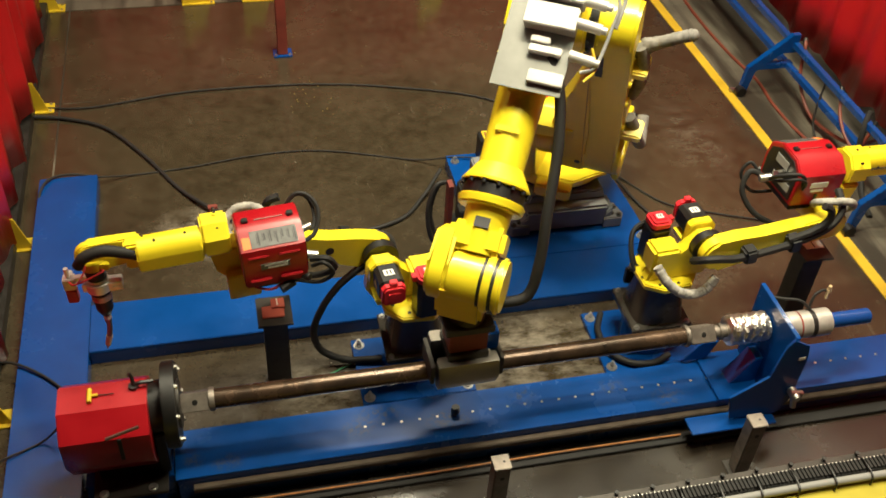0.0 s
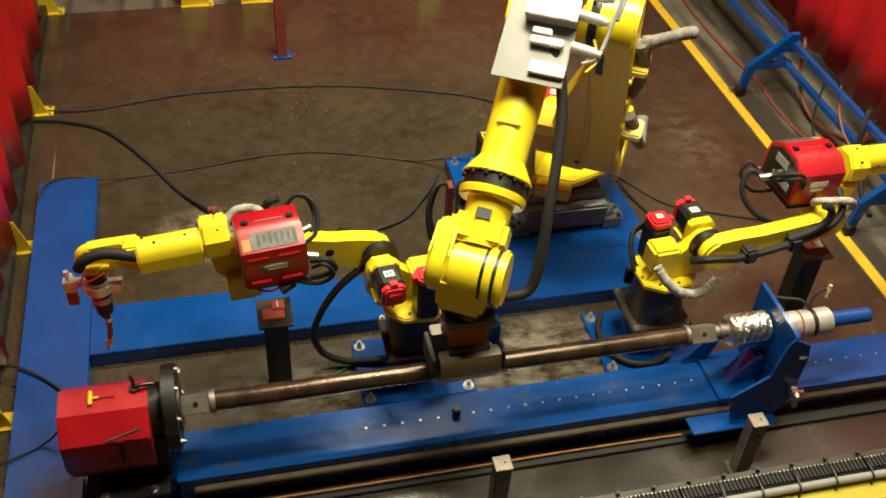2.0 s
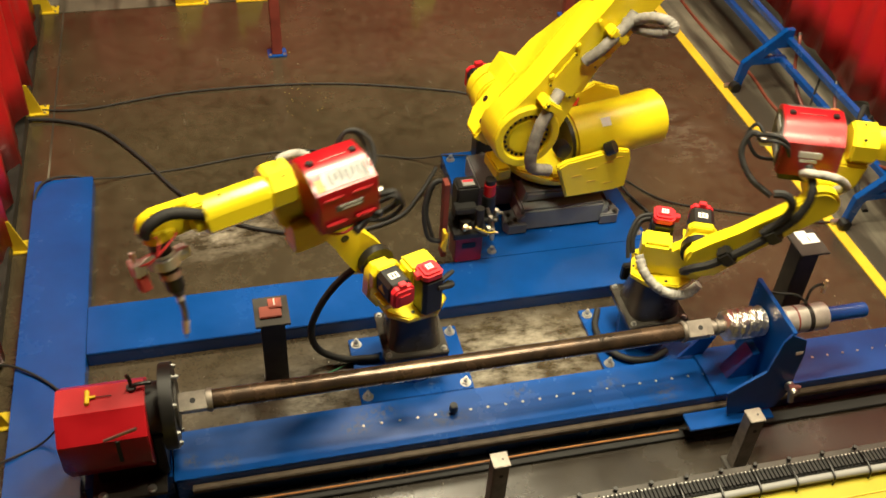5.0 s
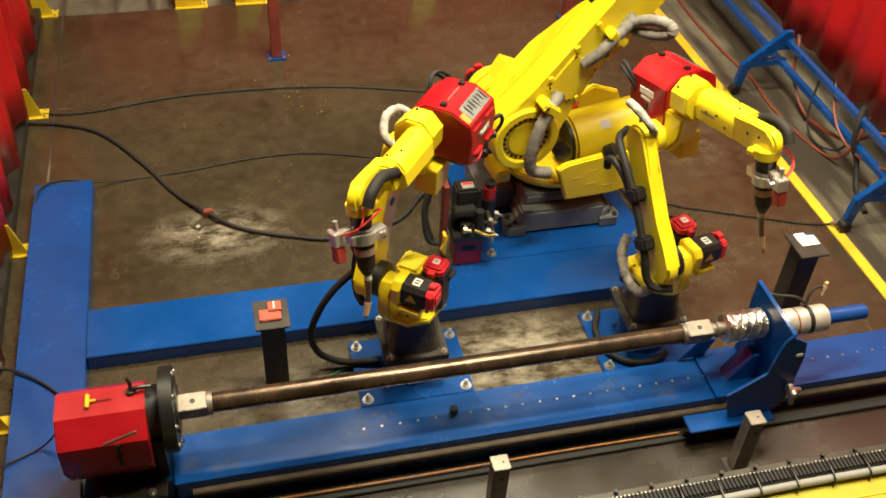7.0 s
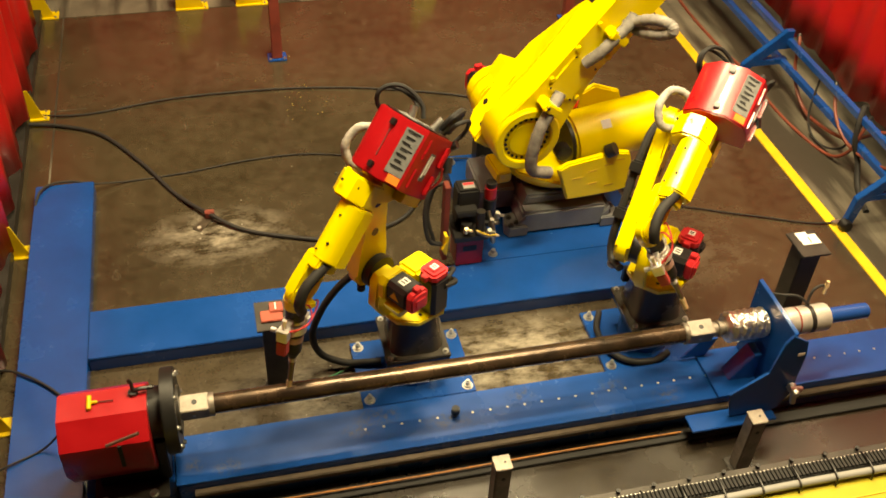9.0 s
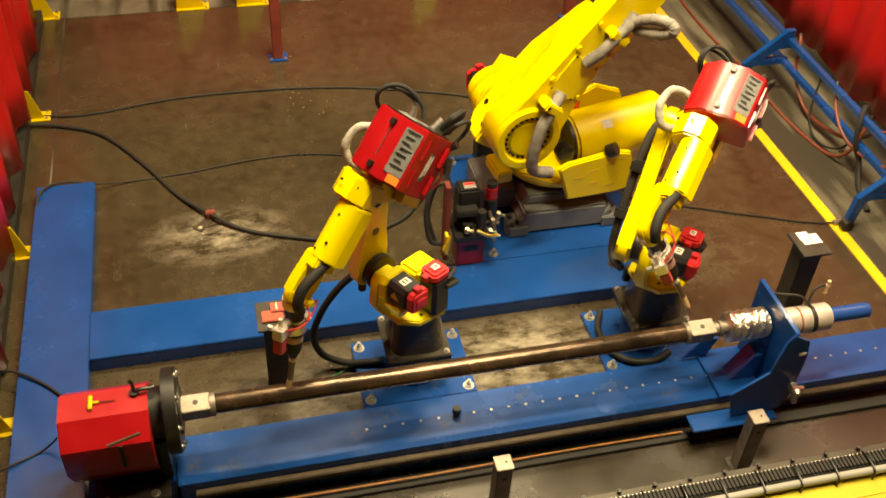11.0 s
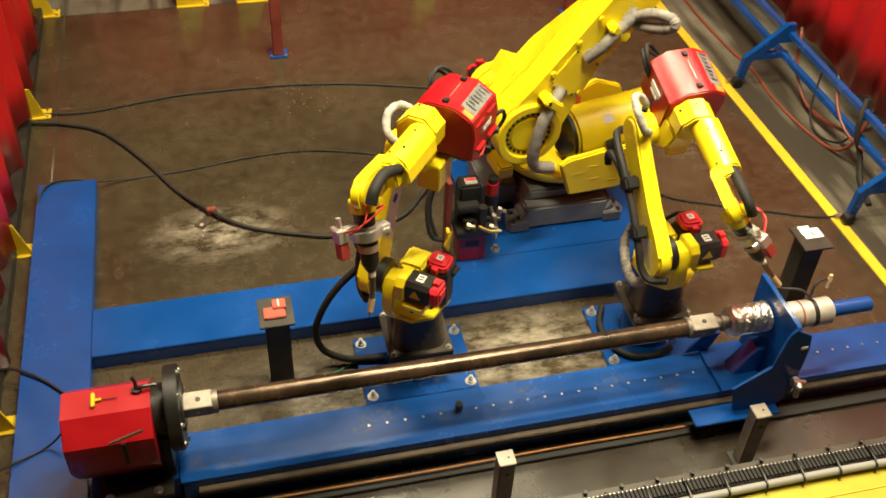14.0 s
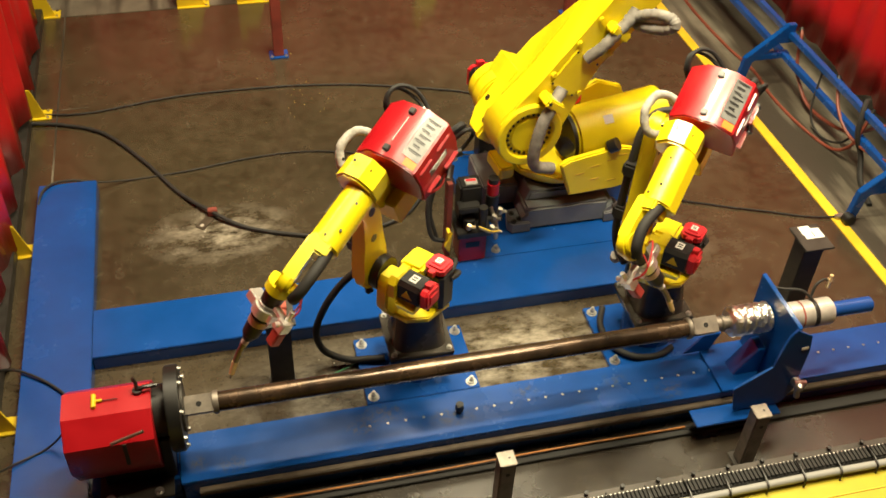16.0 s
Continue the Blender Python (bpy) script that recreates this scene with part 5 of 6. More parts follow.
def handling_robot(at):
    root = thing("handling_robot", "large yellow handling robot with a pipe gripper on grey base", "industrial robot", at)
    links = {k: [] for k in ("turret", "upper", "elbow", "fore", "wrist", "tool")}

    def add(link, ob):
        links[link].append(ob)
        return ob

    bm = nb()
    box(bm, -0.235, 0.215, -0.335, 0.26, -0.018, 0.115, 0.012)
    prism(bm, [(-0.22, 0.115), (0.21, 0.115), (0.19, 0.175), (-0.20, 0.175)], "y", -0.27, 0.24, 0.012)
    for gx in (-0.235, 0.215):
        prism(bm, [(gx - 0.02, -0.018), (gx + 0.02, -0.018), (gx + 0.02, 0.10), (gx - 0.02, 0.06)], "y", -0.34, -0.22, 0.006)
    box(bm, -0.42, -0.23, -0.16, 0.14, 0.02, 0.15, 0.01)
    part("base_casting", bm, GREY, root)
    bm = nb()
    rod(bm, (0, 0, 0.16), (0, 0, 0.195), 0.25, seg=48)
    part("base_ring", bm, BLACK, root)
    lug_paint = material("grey_lug_paint", (0.12, 0.125, 0.13), 0.4, vary=0.2, bump=0.2)
    for sx, sy in ((-0.262, -0.30), (0.24, -0.30), (-0.26, 0.23), (0.24, 0.23)):
        bm = nb()
        cx = sx + (0.045 if sx > 0 else -0.045)
        prism(bm, [(sx - 0.05, sy - 0.055), (cx, sy - 0.055), (cx + (0.02 if sx > 0 else -0.02), sy - 0.02), (cx, sy + 0.07), (sx - 0.02, sy + 0.08)] if sx > 0
              else [(sx + 0.05, sy - 0.055), (sx + 0.02, sy + 0.08), (cx, sy + 0.07), (cx - 0.02, sy - 0.02), (cx, sy - 0.055)], "z", -0.018, 0.045, 0.006)
        lug = part("base_lug", bm, lug_paint, root)
        for dx, dy in ((0.0, -0.015), (0.03, 0.03), (0.035, -0.035)):
            bm = nb()
            k = 1 if sx > 0 else -1
            hexbolt(bm, (sx + k * dx, sy + dy, 0.045), (0, 0, 1), 0.010, 0.012)
            part("anchor_bolt", bm, DARKSTEEL, lug)

    # turret
    bm = nb()
    rod(bm, (0, -0.097, 0.195), (0, -0.097, 0.245), 0.262, seg=56, bev=0.006)
    prism(bm, [(0.28, -0.20), (0.26, 0.06), (0.10, 0.20), (-0.20, 0.24), (-0.30, 0.18), (-0.32, -0.20), (0.0, -0.28)], "z", 0.235, 0.27, 0.008)
    add("turret", part("turret_casting", bm, YELLOW, root))
    bm = nb()
    prism(bm, [(0.10, 0.26), (0.34, 0.30), (0.40, 0.50)] + arc(H1, G1, 0.125, -10, 170, 16) + [(0.12, 0.50), (-0.06, 0.32), (-0.10, 0.26)], "y", -0.21, -0.13, 0.012)
    add("turret", part("shoulder_ear", bm, YELLOW, root))
    bm = nb()
    prism(bm, [(0.07, 0.20), (0.14, 0.40), (0.09, 0.425), (-0.17, 0.45), (-0.255, 0.425), (-0.27, 0.37), (-0.265, 0.20), (-0.20, 0.19)], "y", 0.225, 0.262, 0.008)
    add("turret", part("side_wall", bm, YELLOW, root))
    bm = nb()
    prism(bm, [(0.10, 0.26), (0.12, 0.38), (-0.05, 0.46), (-0.25, 0.56), (-0.40, 0.50), (-0.425, 0.44), (-0.28, 0.26)], "y", -0.20, -0.165, 0.008)
    add("turret", part("side_wall", bm, YELLOW, root))
    bm = nb()
    rod(bm, (0.02, 0.073, 0.43), (-0.50, 0.073, 0.475), 0.142, seg=48, bev=0.02)
    add("turret", part("balancer_cylinder", bm, YELLOW, root, "big smooth yellow balancer cylinder"))
    bm = nb()
    rod(bm, (0.035, 0.073, 0.429), (0.015, 0.073, 0.430), 0.125, seg=40)
    add("turret", part("cylinder_mouth", bm, BLACK, root))
    bm = nb()
    rod(bm, (-0.13, 0.24, 0.445), (-0.16, 0.262, 0.475), 0.034, seg=24)
    add("turret", part("hose_boot", bm, BLACK, root))
    bm = nb()
    rod(bm, (0.10, 0.17, 0.47), (0.10, 0.225, 0.47), 0.042, seg=24, bev=0.004)
    add("turret", part("rubber_stop", bm, BLACK, root))
    for k, (x, z) in enumerate(((0.03, 0.33), (-0.05, 0.36), (-0.14, 0.38), (-0.06, 0.28), (-0.16, 0.25), (-0.20, 0.40))):
        bm = nb()
        box(bm, x - 0.025, x + 0.025, 0.2615, 0.2635, z - 0.003, z + 0.003, 0)
        add("turret", part("wall_slot", bm, TAPE, root))
    bm = nb()
    box(bm, -0.025, 0.025, -0.022, 0.022, 0.1415, 0.1432, 0, m=Matrix.Translation((-0.16, 0.073, 0.4455)) @ Matrix.Rotation(radians(-38), 4, "X") @ Matrix.Rotation(radians(5), 4, "Y"))
    add("turret", part("cylinder_sticker", bm, WHITE, root))
    bm = nb()
    rod(bm, (H1, -0.17, G1), (H1, -0.10, G1), 0.11, seg=40)
    add("turret", part("shoulder_reducer", bm, BLACK, root))
    add("turret", motor("shoulder_motor", root, (H1, -0.205, G1 - 0.05), "y", -0.13, 0.068, 0.04))
    add("turret", motor("turn_motor", root, (-0.06, -0.15, 0.27), "z", 0.22, 0.075, 0.07))
    bm = nb()
    box(bm, 0.29, 0.37, -0.12, 0.06, 0.215, 0.285, 0.01)
    add("turret", part("front_stop", bm, YELLOW, root))

    # upper arm: slim box casting with a recessed hub
    bm = nb()
    o = arc(0, 0, 0.168, 180, 360, 20) + [(0.158, 0.07), (0.128, 0.22), (0.118, 0.70)] + arc(0, G2, 0.12, 0, 180, 14) + [(-0.085, 0.74), (-0.07, 0.45), (-0.088, 0.24), (-0.155, 0.07)]
    prism(bm, o, "y", 0.06, 0.215, 0.014)
    add("upper", part("upper_arm", bm, YELLOW, root))
    # inner web: wide at the shoulder, drawn in towards the elbow
    bm = nb()
    prism(bm, [(0.062, -0.185), (0.062, 0.72), (0.02, 0.60), (-0.075, 0.33), (-0.10, 0.20), (-0.10, -0.10), (-0.05, -0.18)], "x", 0.005, 0.112, 0.012)
    add("upper", part("arm_web", bm, YELLOW, root))
    bm = nb()
    prism(bm, [(0.062, -0.12), (0.062, 0.66), (0.03, 0.56), (-0.04, 0.30), (-0.06, -0.05)], "x", -0.072, 0.004, 0.010)
    add("upper", part("arm_web", bm, YELLOW, root))
    for hy, hz, r in ((-0.055, -0.02, 0.016), (0.03, -0.10, 0.014)):
        bm = nb()
        rod(bm, (0.110, hy, hz), (0.1135, hy, hz), r, seg=16)
        add("upper", part("drain_hole", bm, BLACK, root))
    bm = nb()
    box(bm, 0.118, 0.1215, 0.075, 0.105, 0.66, 0.80, 0.004)
    add("upper", part("front_slot", bm, BLACK, root))
    bm = nb()
    rod(bm, (0, -0.17, 0), (0, -0.09, 0), 0.135, seg=44, bev=0.008)
    prism(bm, [(0.0, 0.10), (0.11, 0.07), (0.12, 0.18), (0.03, 0.20)], "y", -0.20, 0.01, 0.008)
    add("upper", part("hub_casting", bm, YELLOW, root))
    # hub rim, a turned ring standing proud of the arm's face
    bm = nb()
    prof_ = ((0.166, 0.208), (0.166, 0.229), (0.158, 0.236), (0.128, 0.236), (0.122, 0.231), (0.120, 0.208))
    loops = [[bm.verts.new((r * math.cos(2 * math.pi * k / 48), y, r * math.sin(2 * math.pi * k / 48))) for k in range(48)] for r, y in prof_]
    for la, lb in zip(loops, loops[1:] + loops[:1]):
        for k in range(48):
            bm.faces.new((la[k], la[(k + 1) % 48], lb[(k + 1) % 48], lb[k]))
    add("upper", part("hub_rim", bm, YELLOW, root))
    bm = nb()
    rod(bm, (0, 0.21, 0), (0, 0.225, 0), 0.092, seg=40, bev=0.004)
    add("upper", part("hub_disc", bm, YELLOW, root))
    bm = nb()
    for k in range(24):
        a = 2 * math.pi * k / 24
        rod(bm, (0.107 * math.cos(a), 0.214, 0.107 * math.sin(a)), (0.107 * math.cos(a), 0.221, 0.107 * math.sin(a)), 0.0075, seg=8)
    ob = add("upper", part("hub_screw", bm, DARKSTEEL, root))
    ob["kind"] = "stuff"
    bm = nb()
    box(bm, -0.055, 0.100, 0.214, 0.224, 0.255, 0.455, 0.003)
    add("upper", part("cover_plate", bm, YELLOW, root))
    for x, z in ((-0.045, 0.265), (0.09, 0.265), (-0.045, 0.445), (0.09, 0.445)):
        bm = nb()
        rod(bm, (x, 0.223, z), (x, 0.2255, z), 0.006, seg=8)
        add("upper", part("cover_screw", bm, DARKSTEEL, root))
    for x, z in ((0.112, 0.30), (0.108, 0.48), (-0.062, 0.52), (-0.075, 0.29), (0.10, 0.62), (-0.065, 0.68)):
        bm = nb()
        rod(bm, (x, 0.212, z), (x, 0.228, z), 0.014, seg=14, bev=0.003)
        add("upper", part("lug", bm, YELLOW, root))
    bm = nb()
    box(bm, 0.005, 0.105, 0.21, 0.305, 0.175, 0.222, 0.008)
    clamp = add("upper", part("hose_clamp", bm, YELLOW, root))
    bm = nb()
    rod(bm, (0.09, 0.285, 0.198), (0.09, 0.309, 0.198), 0.008, seg=8)
    part("clamp_screw", bm, DARKSTEEL, clamp)
    bm = nb()
    box(bm, -0.05, 0.06, 0.21, 0.28, 0.60, 0.645, 0.008)
    add("upper", part("hose_clamp", bm, YELLOW, root))
    bm = nb()
    tube(bm, [(0.035, 0.235, 0.27), (0.042, 0.265, 0.20), (0.035, 0.285, 0.10), (-0.005, 0.295, 0.0), (-0.055, 0.295, -0.075), (-0.11, 0.29, -0.10), (-0.20, 0.28, -0.075)], 0.029, 12, 10, 0.035)
    add("upper", part("hose_sleeve", bm, HOSE, root, "grey fabric hose sleeve"))
    bm = nb()
    tube(bm, [(0.03, 0.225, 0.44), (0.022, 0.25, 0.52), (0.015, 0.255, 0.60), (0.0, 0.25, 0.68), (-0.01, 0.23, 0.74)], 0.027, 12, 10, 0.04)
    add("upper", part("hose_sleeve", bm, HOSE, root, "grey fabric hose sleeve"))
    bm = nb()
    tube(bm, [(-0.005, 0.225, 0.68), (-0.02, 0.26, 0.73), (-0.03, 0.32, 0.78), (-0.05, 0.39, 0.81), (-0.07, 0.42, 0.80), (-0.08, 0.38, 0.76), (-0.07, 0.31, 0.72), (-0.06, 0.23, 0.69)], 0.025, 12, 10, 0.06)
    add("upper", part("hose_sleeve", bm, HOSE, root, "grey fabric hose sleeve"))

    # elbow
    bm = nb()
    rod(bm, (0, -0.10, 0), (0, 0.165, 0), 0.14, seg=44, bev=0.012)
    prism(bm, [(-0.20, 0.02), (0.14, -0.08), (0.22, 0.06), (0.22, 0.30), (0.10, 0.34), (-0.22, 0.32)], "y", -0.12, 0.09, 0.015)
    rod(bm, (0.05, -0.02, G3), (0.26, 0.0, G3), 0.125, seg=36)
    add("elbow", part("elbow_casting", bm, YELLOW, root))
    bm = nb()
    rod(bm, (0, 0.165, 0), (0, 0.198, 0), 0.125, seg=44)
    for k in range(16):
        a = 2 * math.pi * k / 16
        rod(bm, (0.108 * math.cos(a), 0.16, 0.108 * math.sin(a)), (0.135 * math.cos(a), 0.175, 0.135 * math.sin(a)), 0.008, seg=6)
    add("elbow", part("elbow_ring", bm, BLACK, root))
    bm = nb()
    rod(bm, (-0.22, -0.07, 0.20), (-0.36, -0.07, 0.20), 0.075, seg=24, bev=0.008)
    add("elbow", part("roll_motor", bm, BLACK, root))
    # valve plate carried on the elbow
    bm = nb()
    box(bm, 0.0, 0.60, -0.33, -0.07, 0.345, 0.353, 0.001)
    plate = add("elbow", part("valve_plate", bm, SHEET, root, "dull grey aluminium plate carrying air valves"))
    bm = nb()
    box(bm, 0.06, 0.18, -0.23, -0.05, 0.354, 0.43, 0.004)
    part("control_box", bm, BLUE, plate, "blue pneumatic control box")
    for b in ((0.22, 0.27, -0.25, -0.06, 0.354, 0.44), (0.28, 0.37, -0.26, -0.07, 0.354, 0.42), (0.40, 0.425, -0.22, -0.15, 0.354, 0.39),
              (0.43, 0.46, -0.22, -0.10, 0.354, 0.385), (0.52, 0.57, -0.20, -0.07, 0.354, 0.375)):
        bm = nb()
        box(bm, *b, 0.004)
        part("valve_block", bm, VALVE, plate)
    for x, z in ((0.245, 0.41), (0.33, 0.40), (0.445, 0.375)):
        bm = nb()
        rod(bm, (x, -0.07, z), (x + 0.01, 0.02, z), 0.02, seg=16)
        rod(bm, (x + 0.01, 0.02, z), (x + 0.012, 0.04, z), 0.014, seg=12)
        part("solenoid", bm, VALVE, plate)
    bm = nb()
    tube(bm, [(0.14, -0.05, 0.41), (0.16, 0.02, 0.42), (0.24, 0.06, 0.40), (0.33, 0.05, 0.38), (0.46, 0.03, 0.37), (0.50, -0.02, 0.37)], 0.007)
    tube(bm, [(0.10, -0.05, 0.40), (0.10, 0.03, 0.42), (0.18, 0.07, 0.36), (0.30, 0.06, 0.34)], 0.009)
    part("air_line", bm, CARRIER, plate)
    bm = nb()
    tube(bm, [(0.40, 0.0, 0.37), (0.47, 0.03, 0.36), (0.53, 0.0, 0.37)], 0.005)
    part("yellow_line", bm, SAFETY, plate)

    for ob in (plate, *plate.children):
        ob.data.transform(Matrix.Translation((-0.14, 0.23, 0.0)))

    # forearm
    bm = nb()
    rod(bm, (0.26, -0.02, 0), (0.36, 0, 0), 0.115, 0.10, 36, 0.004)
    rod(bm, (0.36, 0, 0), (0.74, 0, 0), 0.092, 0.086, 36)
    rod(bm, (0.72, 0, 0), (0.785, 0, 0), 0.088, 0.128, 40)
    rod(bm, (0.785, 0, 0), (0.80, 0, 0), 0.132, seg=40, bev=0.004)
    add("fore", part("forearm_tube", bm, YELLOW, root))
    bm = nb()
    rod(bm, (0.80, 0, 0), (0.85, 0, 0), 0.118, seg=40)
    for k in range(14):
        a = 2 * math.pi * k / 14
        rod(bm, (0.798, 0.125 * math.cos(a), 0.125 * math.sin(a)), (0.812, 0.125 * math.cos(a), 0.125 * math.sin(a)), 0.008, seg=8)
    add("fore", part("roll_joint_ring", bm, BLACK, root))
    bm = nb()
    rod(bm, (0.85, 0, 0), (0.885, 0, 0), 0.13, 0.122, 40, 0.006)
    rod(bm, (0.885, 0, 0), (1.06, 0, 0), 0.088, 0.078, 32)
    box(bm, 0.95, 1.06, -0.115, 0.10, -0.07, 0.075, 0.02)
    prism(bm, arc(G4, 0, 0.10, -100, 100, 14) + [(1.0, 0.085), (0.97, 0.0), (1.0, -0.085)], "y", -0.155, -0.075, 0.014)
    add("fore", part("wrist_fork", bm, YELLOW, root))
    for x in (0.42, 0.58):
        bm = nb()
        box(bm, x, x + 0.03, -0.045, 0.045, 0.080, 0.097, 0.006)
        add("fore", part("lifting_boss", bm, YELLOW, root))
    bm = nb()
    box(bm, 0.93, 0.97, -0.028, 0.028, 0.083, 0.0875, 0.001, m=None)
    add("fore", part("rating_label", bm, PANEL, root))
    bm = nb()
    tube(bm, [(0.30, 0.09, 0.16), (0.42, 0.15, 0.11), (0.60, 0.19, 0.05), (0.85, 0.21, -0.02), (1.02, 0.22, -0.10), (1.14, 0.20, -0.16), (1.20, 0.10, -0.14)], 0.021, 10)
    add("fore", part("tool_hose", bm, RUBBER, root, "black hose along the forearm"))

    # wrist
    bm = nb()
    rod(bm, (0, -0.073, 0), (0, 0.075, 0), 0.098, seg=44, bev=0.008)
    prism(bm, [(0.0, -0.095), (0.14, -0.085), (0.155, -0.06), (0.155, 0.06), (0.14, 0.085), (0.0, 0.095)], "y", -0.11, 0.07, 0.015)
    add("wrist", part("wrist_casting", bm, YELLOW, root))
    for y0, y1, r, bev in ((0.058, 0.088, 0.108, 0.006), (0.101, 0.132, 0.106, 0.01)):
        bm = nb()
        rod(bm, (0, y0, 0), (0, y1, 0), r, seg=44, bev=bev)
        add("wrist", part("wrist_disc", bm, YELLOW, root))
        bm = nb()
        rod(bm, (0, y0 - 0.013, 0), (0, y0, 0), 0.10, seg=44)
        add("wrist", part("wrist_ring", bm, BLACK, root))

    # gripper
    bm = nb()
    rod(bm, (0.155, 0, 0), (0.19, 0, 0), 0.07, seg=32)
    box(bm, 0.19, 0.225, -0.095, 0.095, -0.075, 0.075, 0.004)
    grip = add("tool", part("gripper_body", bm, DARKSTEEL, root, "dark steel pipe gripper"))
    bm = nb()
    box(bm, 0.225, 0.33, -0.075, 0.075, -0.06, 0.06, 0.004)
    part("gripper_block", bm, RUST, grip, "brown gripper actuator block")
    bm = nb()
    box(bm, 0.33, 0.365, -0.08, 0.08, -0.075, 0.075, 0.003)
    box(bm, 0.36, 0.40, -0.03, 0.03, -0.085, 0.085, 0.003)
    part("jaw_bar", bm, DARKSTEEL, grip)
    for s in (-1, 1):
        bm = nb()
        prism(bm, [(0.36, s * 0.045), (0.36, s * 0.10), (0.44, s * 0.115), (0.50, s * 0.085), (0.505, s * 0.055), (0.47, s * 0.046), (0.42, s * 0.046)][::s],
              "z", -0.12, 0.12, 0.004)
        bm.transform(Matrix.Rotation(radians(90), 4, "X"))
        part("jaw", bm, STEEL, grip, "machined steel jaw")
        bm = nb()
        box(bm, 0.37, 0.47, -0.146 if s < 0 else 0.13, -0.13 if s < 0 else 0.146, -0.08, 0.08, 0.003)
        part("jaw_side", bm, DARKSTEEL, grip)
    bm = nb()
    box(bm, 0.29, 0.38, 0.075, 0.135, -0.05, 0.02, 0.004)
    part("sensor_cover", bm, BLUE, grip, "blue sensor cover")
    # the arm stands off to one side of the turning axis
    for ob in links["turret"]:
        for q in (ob, *ob.children):
            q.data.transform(Matrix.Translation((0, 0.097, 0)))
    for ob in links["upper"]:
        for q in (ob, *ob.children):
            q.data.transform(Matrix.Translation((0, 0.139, 0)))
    return links


handler = handling_robot((1.252, 1.477, 0.10))


# ---- motions ----
def ease_rows(rows):
    """Joint rows every 0.1 s between the given ones, gliding; a held pose keeps still."""
    out = []
    for i, (a, b) in enumerate(zip(rows, rows[1:])):
        n = max(1, round((b[0] - a[0]) / 0.1))
        if max(abs(p - q) for p, q in zip(a[1:], b[1:])) < 1e-6:
            n = 1
        pre, post = rows[max(i - 1, 0)], rows[min(i + 2, len(rows) - 1)]
        for k in range(n):
            t = k / n
            vals = []
            for j in range(1, len(a)):
                def slope(p, q, r):
                    if q[0] == p[0] or r[0] == q[0]:
                        return 0.0
                    s1, s2 = (q[j] - p[j]) / (q[0] - p[0]), (r[j] - q[j]) / (r[0] - q[0])
                    return 0.0 if s1 * s2 <= 0 else 2 * s1 * s2 / (s1 + s2)
                m0, m1, d = slope(pre, a, b), slope(a, b, post), b[0] - a[0]
                vals.append((2 * t ** 3 - 3 * t * t + 1) * a[j] + (t ** 3 - 2 * t * t + t) * d * m0 + (3 * t * t - 2 * t ** 3) * b[j] + (t ** 3 - t * t) * d * m1)
            out.append((a[0] + (b[0] - a[0]) * t, *vals))
    out.append(rows[-1])
    return out


# seconds, turn, upper arm lean, forearm pitch, roll, bend, torch roll
A_PARK = (185.2, 73.6, -1.8, 4.7, 89.9, -7.0)
A_HOME = (232.5, -25.3, 0.8, 12.9, 79.3, -28.0)
A_NEAR = (224.9, -24.2, -28.4, 18.9, 70.4, 44.2)
A_WELD = (213.2, -6.3, -48.9, 6.0, 30.5, 34.0)
A_WEND = (212.3, -5.6, -48.3, 10.0, 32.4, 24.9)
A_NEXT = (223.0, 4.2, -22.7, -27.1, 46.2, 58.0)
ROWS_A = [(0.0, *A_PARK), (4.4, *A_PARK), (5.2, 205, 20, -2, 15, 95, 15), (6.2, *A_HOME), (7.35, *A_HOME), (7.75, *A_NEAR), (7.9, *A_NEAR),
          (8.3, *A_WELD), (12.5, *A_WEND), (12.85, *A_NEAR), (13.0, *A_NEAR), (13.35, *A_HOME), (15.15, *A_HOME), (15.9, *A_NEXT), (16.0, *A_NEXT)]
B_PARK = (3.8, 83.1, -3.4, 0.0, 90.0, 0.0)
B_HOME = (-76.5, -32.9, 9.5, 3.8, 88.2, -9.0)
B_SWING = (-79.7, -36.7, 0.9, -7.4, 99.8, -26.7)
B_NEAR = (-87.0, -44.0, -18.6, 37.4, 64.5, 31.1)
B_WELD = (-132.6, -30.6, -29.0, 28.2, 77.6, 32.0)
B_WEND = (-132.1, -30.1, -27.9, 28.2, 78.6, 37.6)
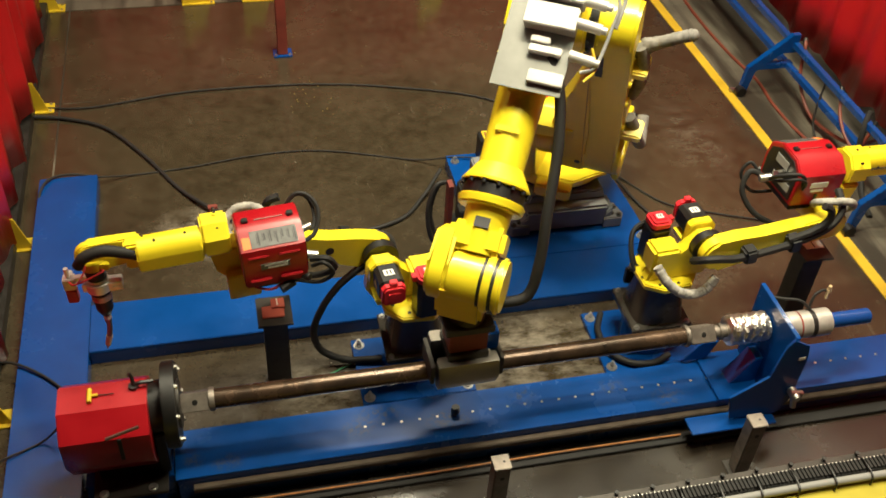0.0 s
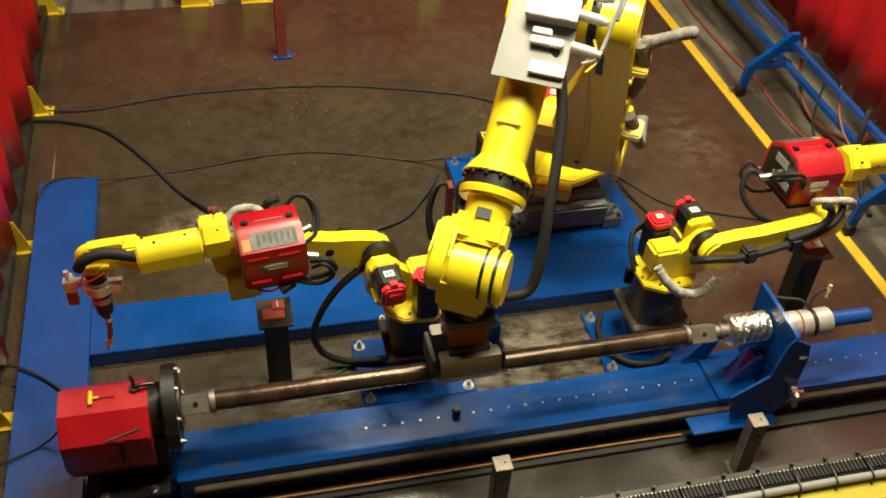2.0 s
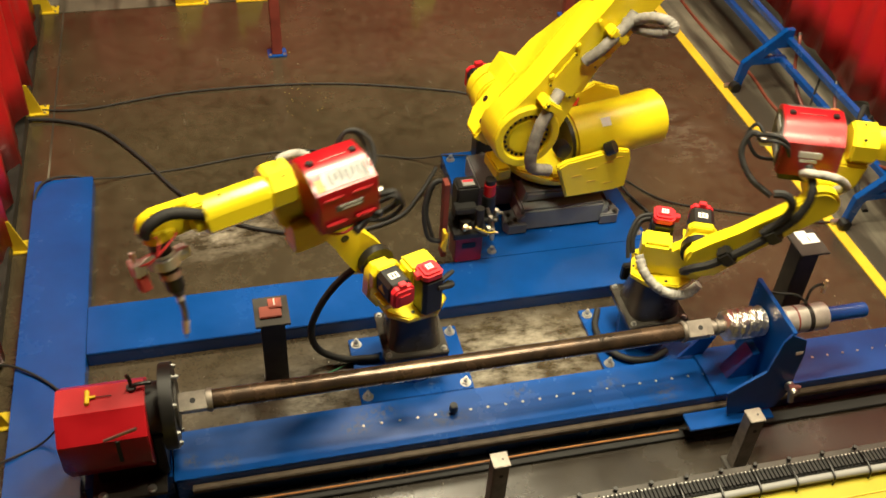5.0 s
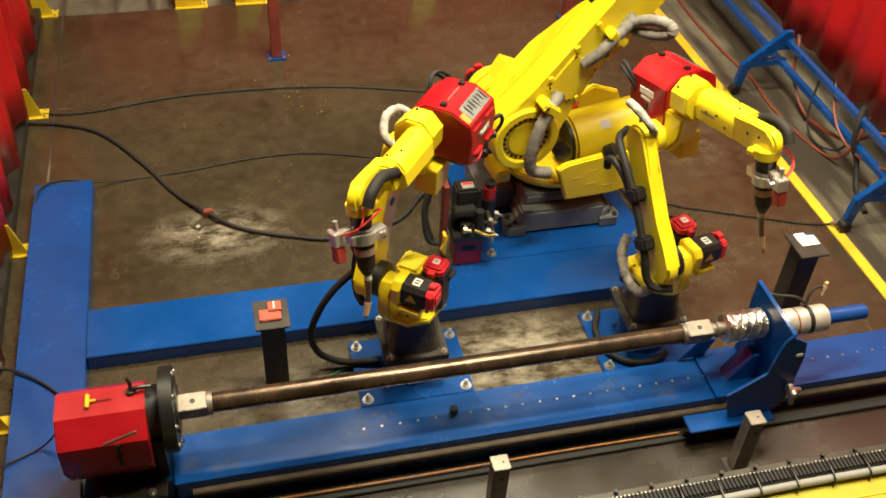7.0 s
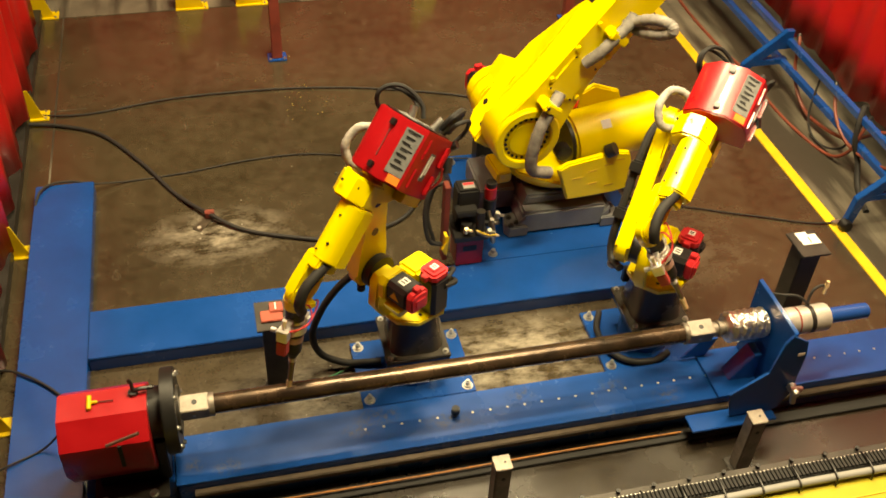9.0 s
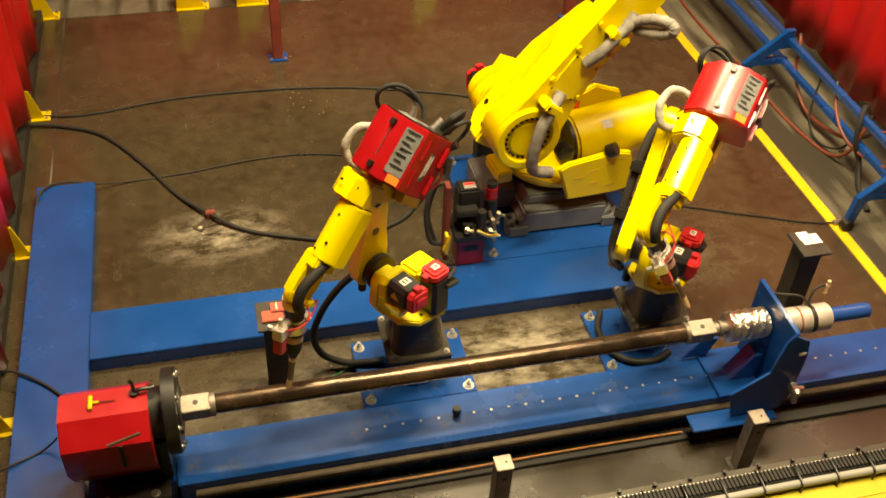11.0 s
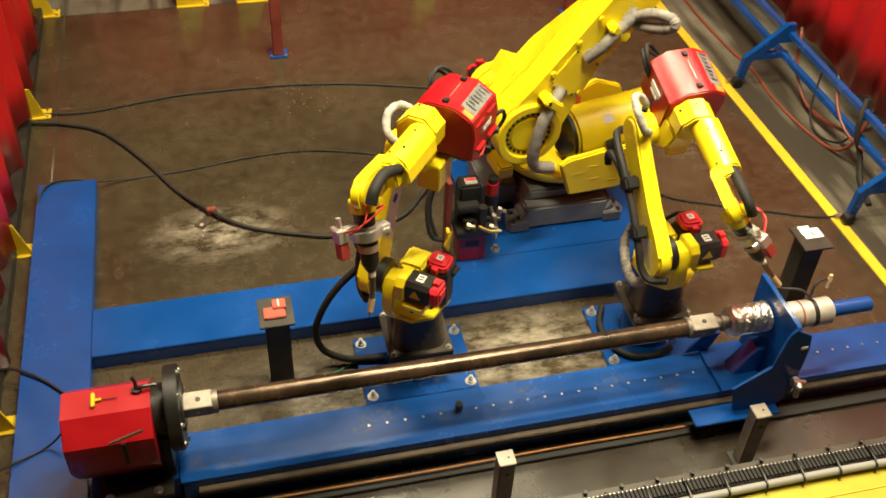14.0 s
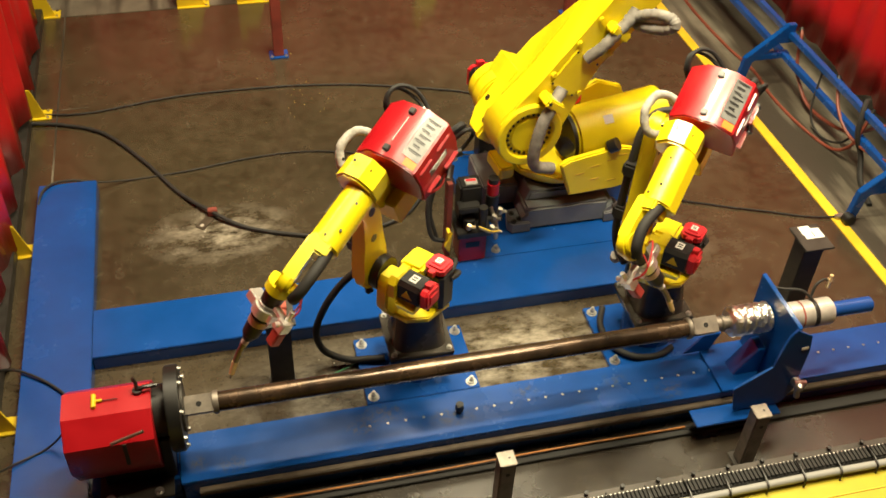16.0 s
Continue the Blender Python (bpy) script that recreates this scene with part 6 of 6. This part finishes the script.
B_NEXT = (-133.6, -6.9, -30.1, 25.4, 85.5, -0.0)
ROWS_B = [(0.0, *B_PARK), (4.4, *B_PARK), (5.3, -40, 20, 5, 0, 85, -10), (6.3, *B_HOME), (7.45, *B_HOME), (7.8, *B_SWING), (8.2, *B_NEAR),
          (8.33, *B_NEAR), (8.68, *B_WELD), (13.65, *B_WEND), (13.98, *B_NEAR), (14.1, *B_NEAR), (14.4, *B_SWING), (14.8, *B_HOME), (15.15, *B_HOME), (15.9, *B_NEXT), (16.0, *B_NEXT)]
# large robot: seconds, turn, upper arm lean, forearm pitch, roll, bend, tool roll (the tool hangs straight down)
ROWS_H = [(t, h, a, b, 0.0, 90.0 + b, r) for t, h, a, b, r in (
    (0.0, 239.8, 25.2, -39.1, 31.0), (1.65, 239.8, 25.2, -39.1, 31.0), (2.0, 239.9, 24.2, -36.5, 31.0), (2.6, 239.9, 21.2, -28.6, 31.0), (2.9, 240.6, 19.3, -23.4, 31.0),
    (3.1, 240.6, 14.8, -18.0, 31.0), (3.2, 238.9, 9.4, -15.0, 31.0), (3.3, 238.2, 4.0, -11.5, 31.0), (3.5, 233.5, -3.0, -4.0, 31.0), (3.7, 214.0, -12.5, 9.0, 36.0),
    (3.9, 208.5, -25.4, 18.0, 40.0), (4.2, 197.0, -33.4, 23.0, 45.0), (4.8, 187.0, -37.4, 25.0, 48.0), (16.0, 187.0, -37.4, 25.0, 48.0))]
# turn of the clamped pipe about its axis
ROWS_W = [(0.0, 48.0), (4.4, 48.0), (5.6, 12.0), (15.2, 12.0), (16.0, 36.0)]


def drive(links, rows, **lengths):
    dense = ease_rows(rows)
    poses = [(r[0], arc_links(*r[1:], **lengths)) for r in dense]
    for name, parts in links.items():
        for ob in parts:
            walk(ob, [(t, p[name]) for t, p in poses])


def motions():
    drive(robot_a, ROWS_A)
    drive(robot_b, ROWS_B)
    drive(handler, ROWS_H, d1=G1, a1=H1, a2=G2, a3=G3, d4=G4)
    walk(work, [(t, pose(0, 0, 0.455, a)) for t, a in ROWS_W])


motions()
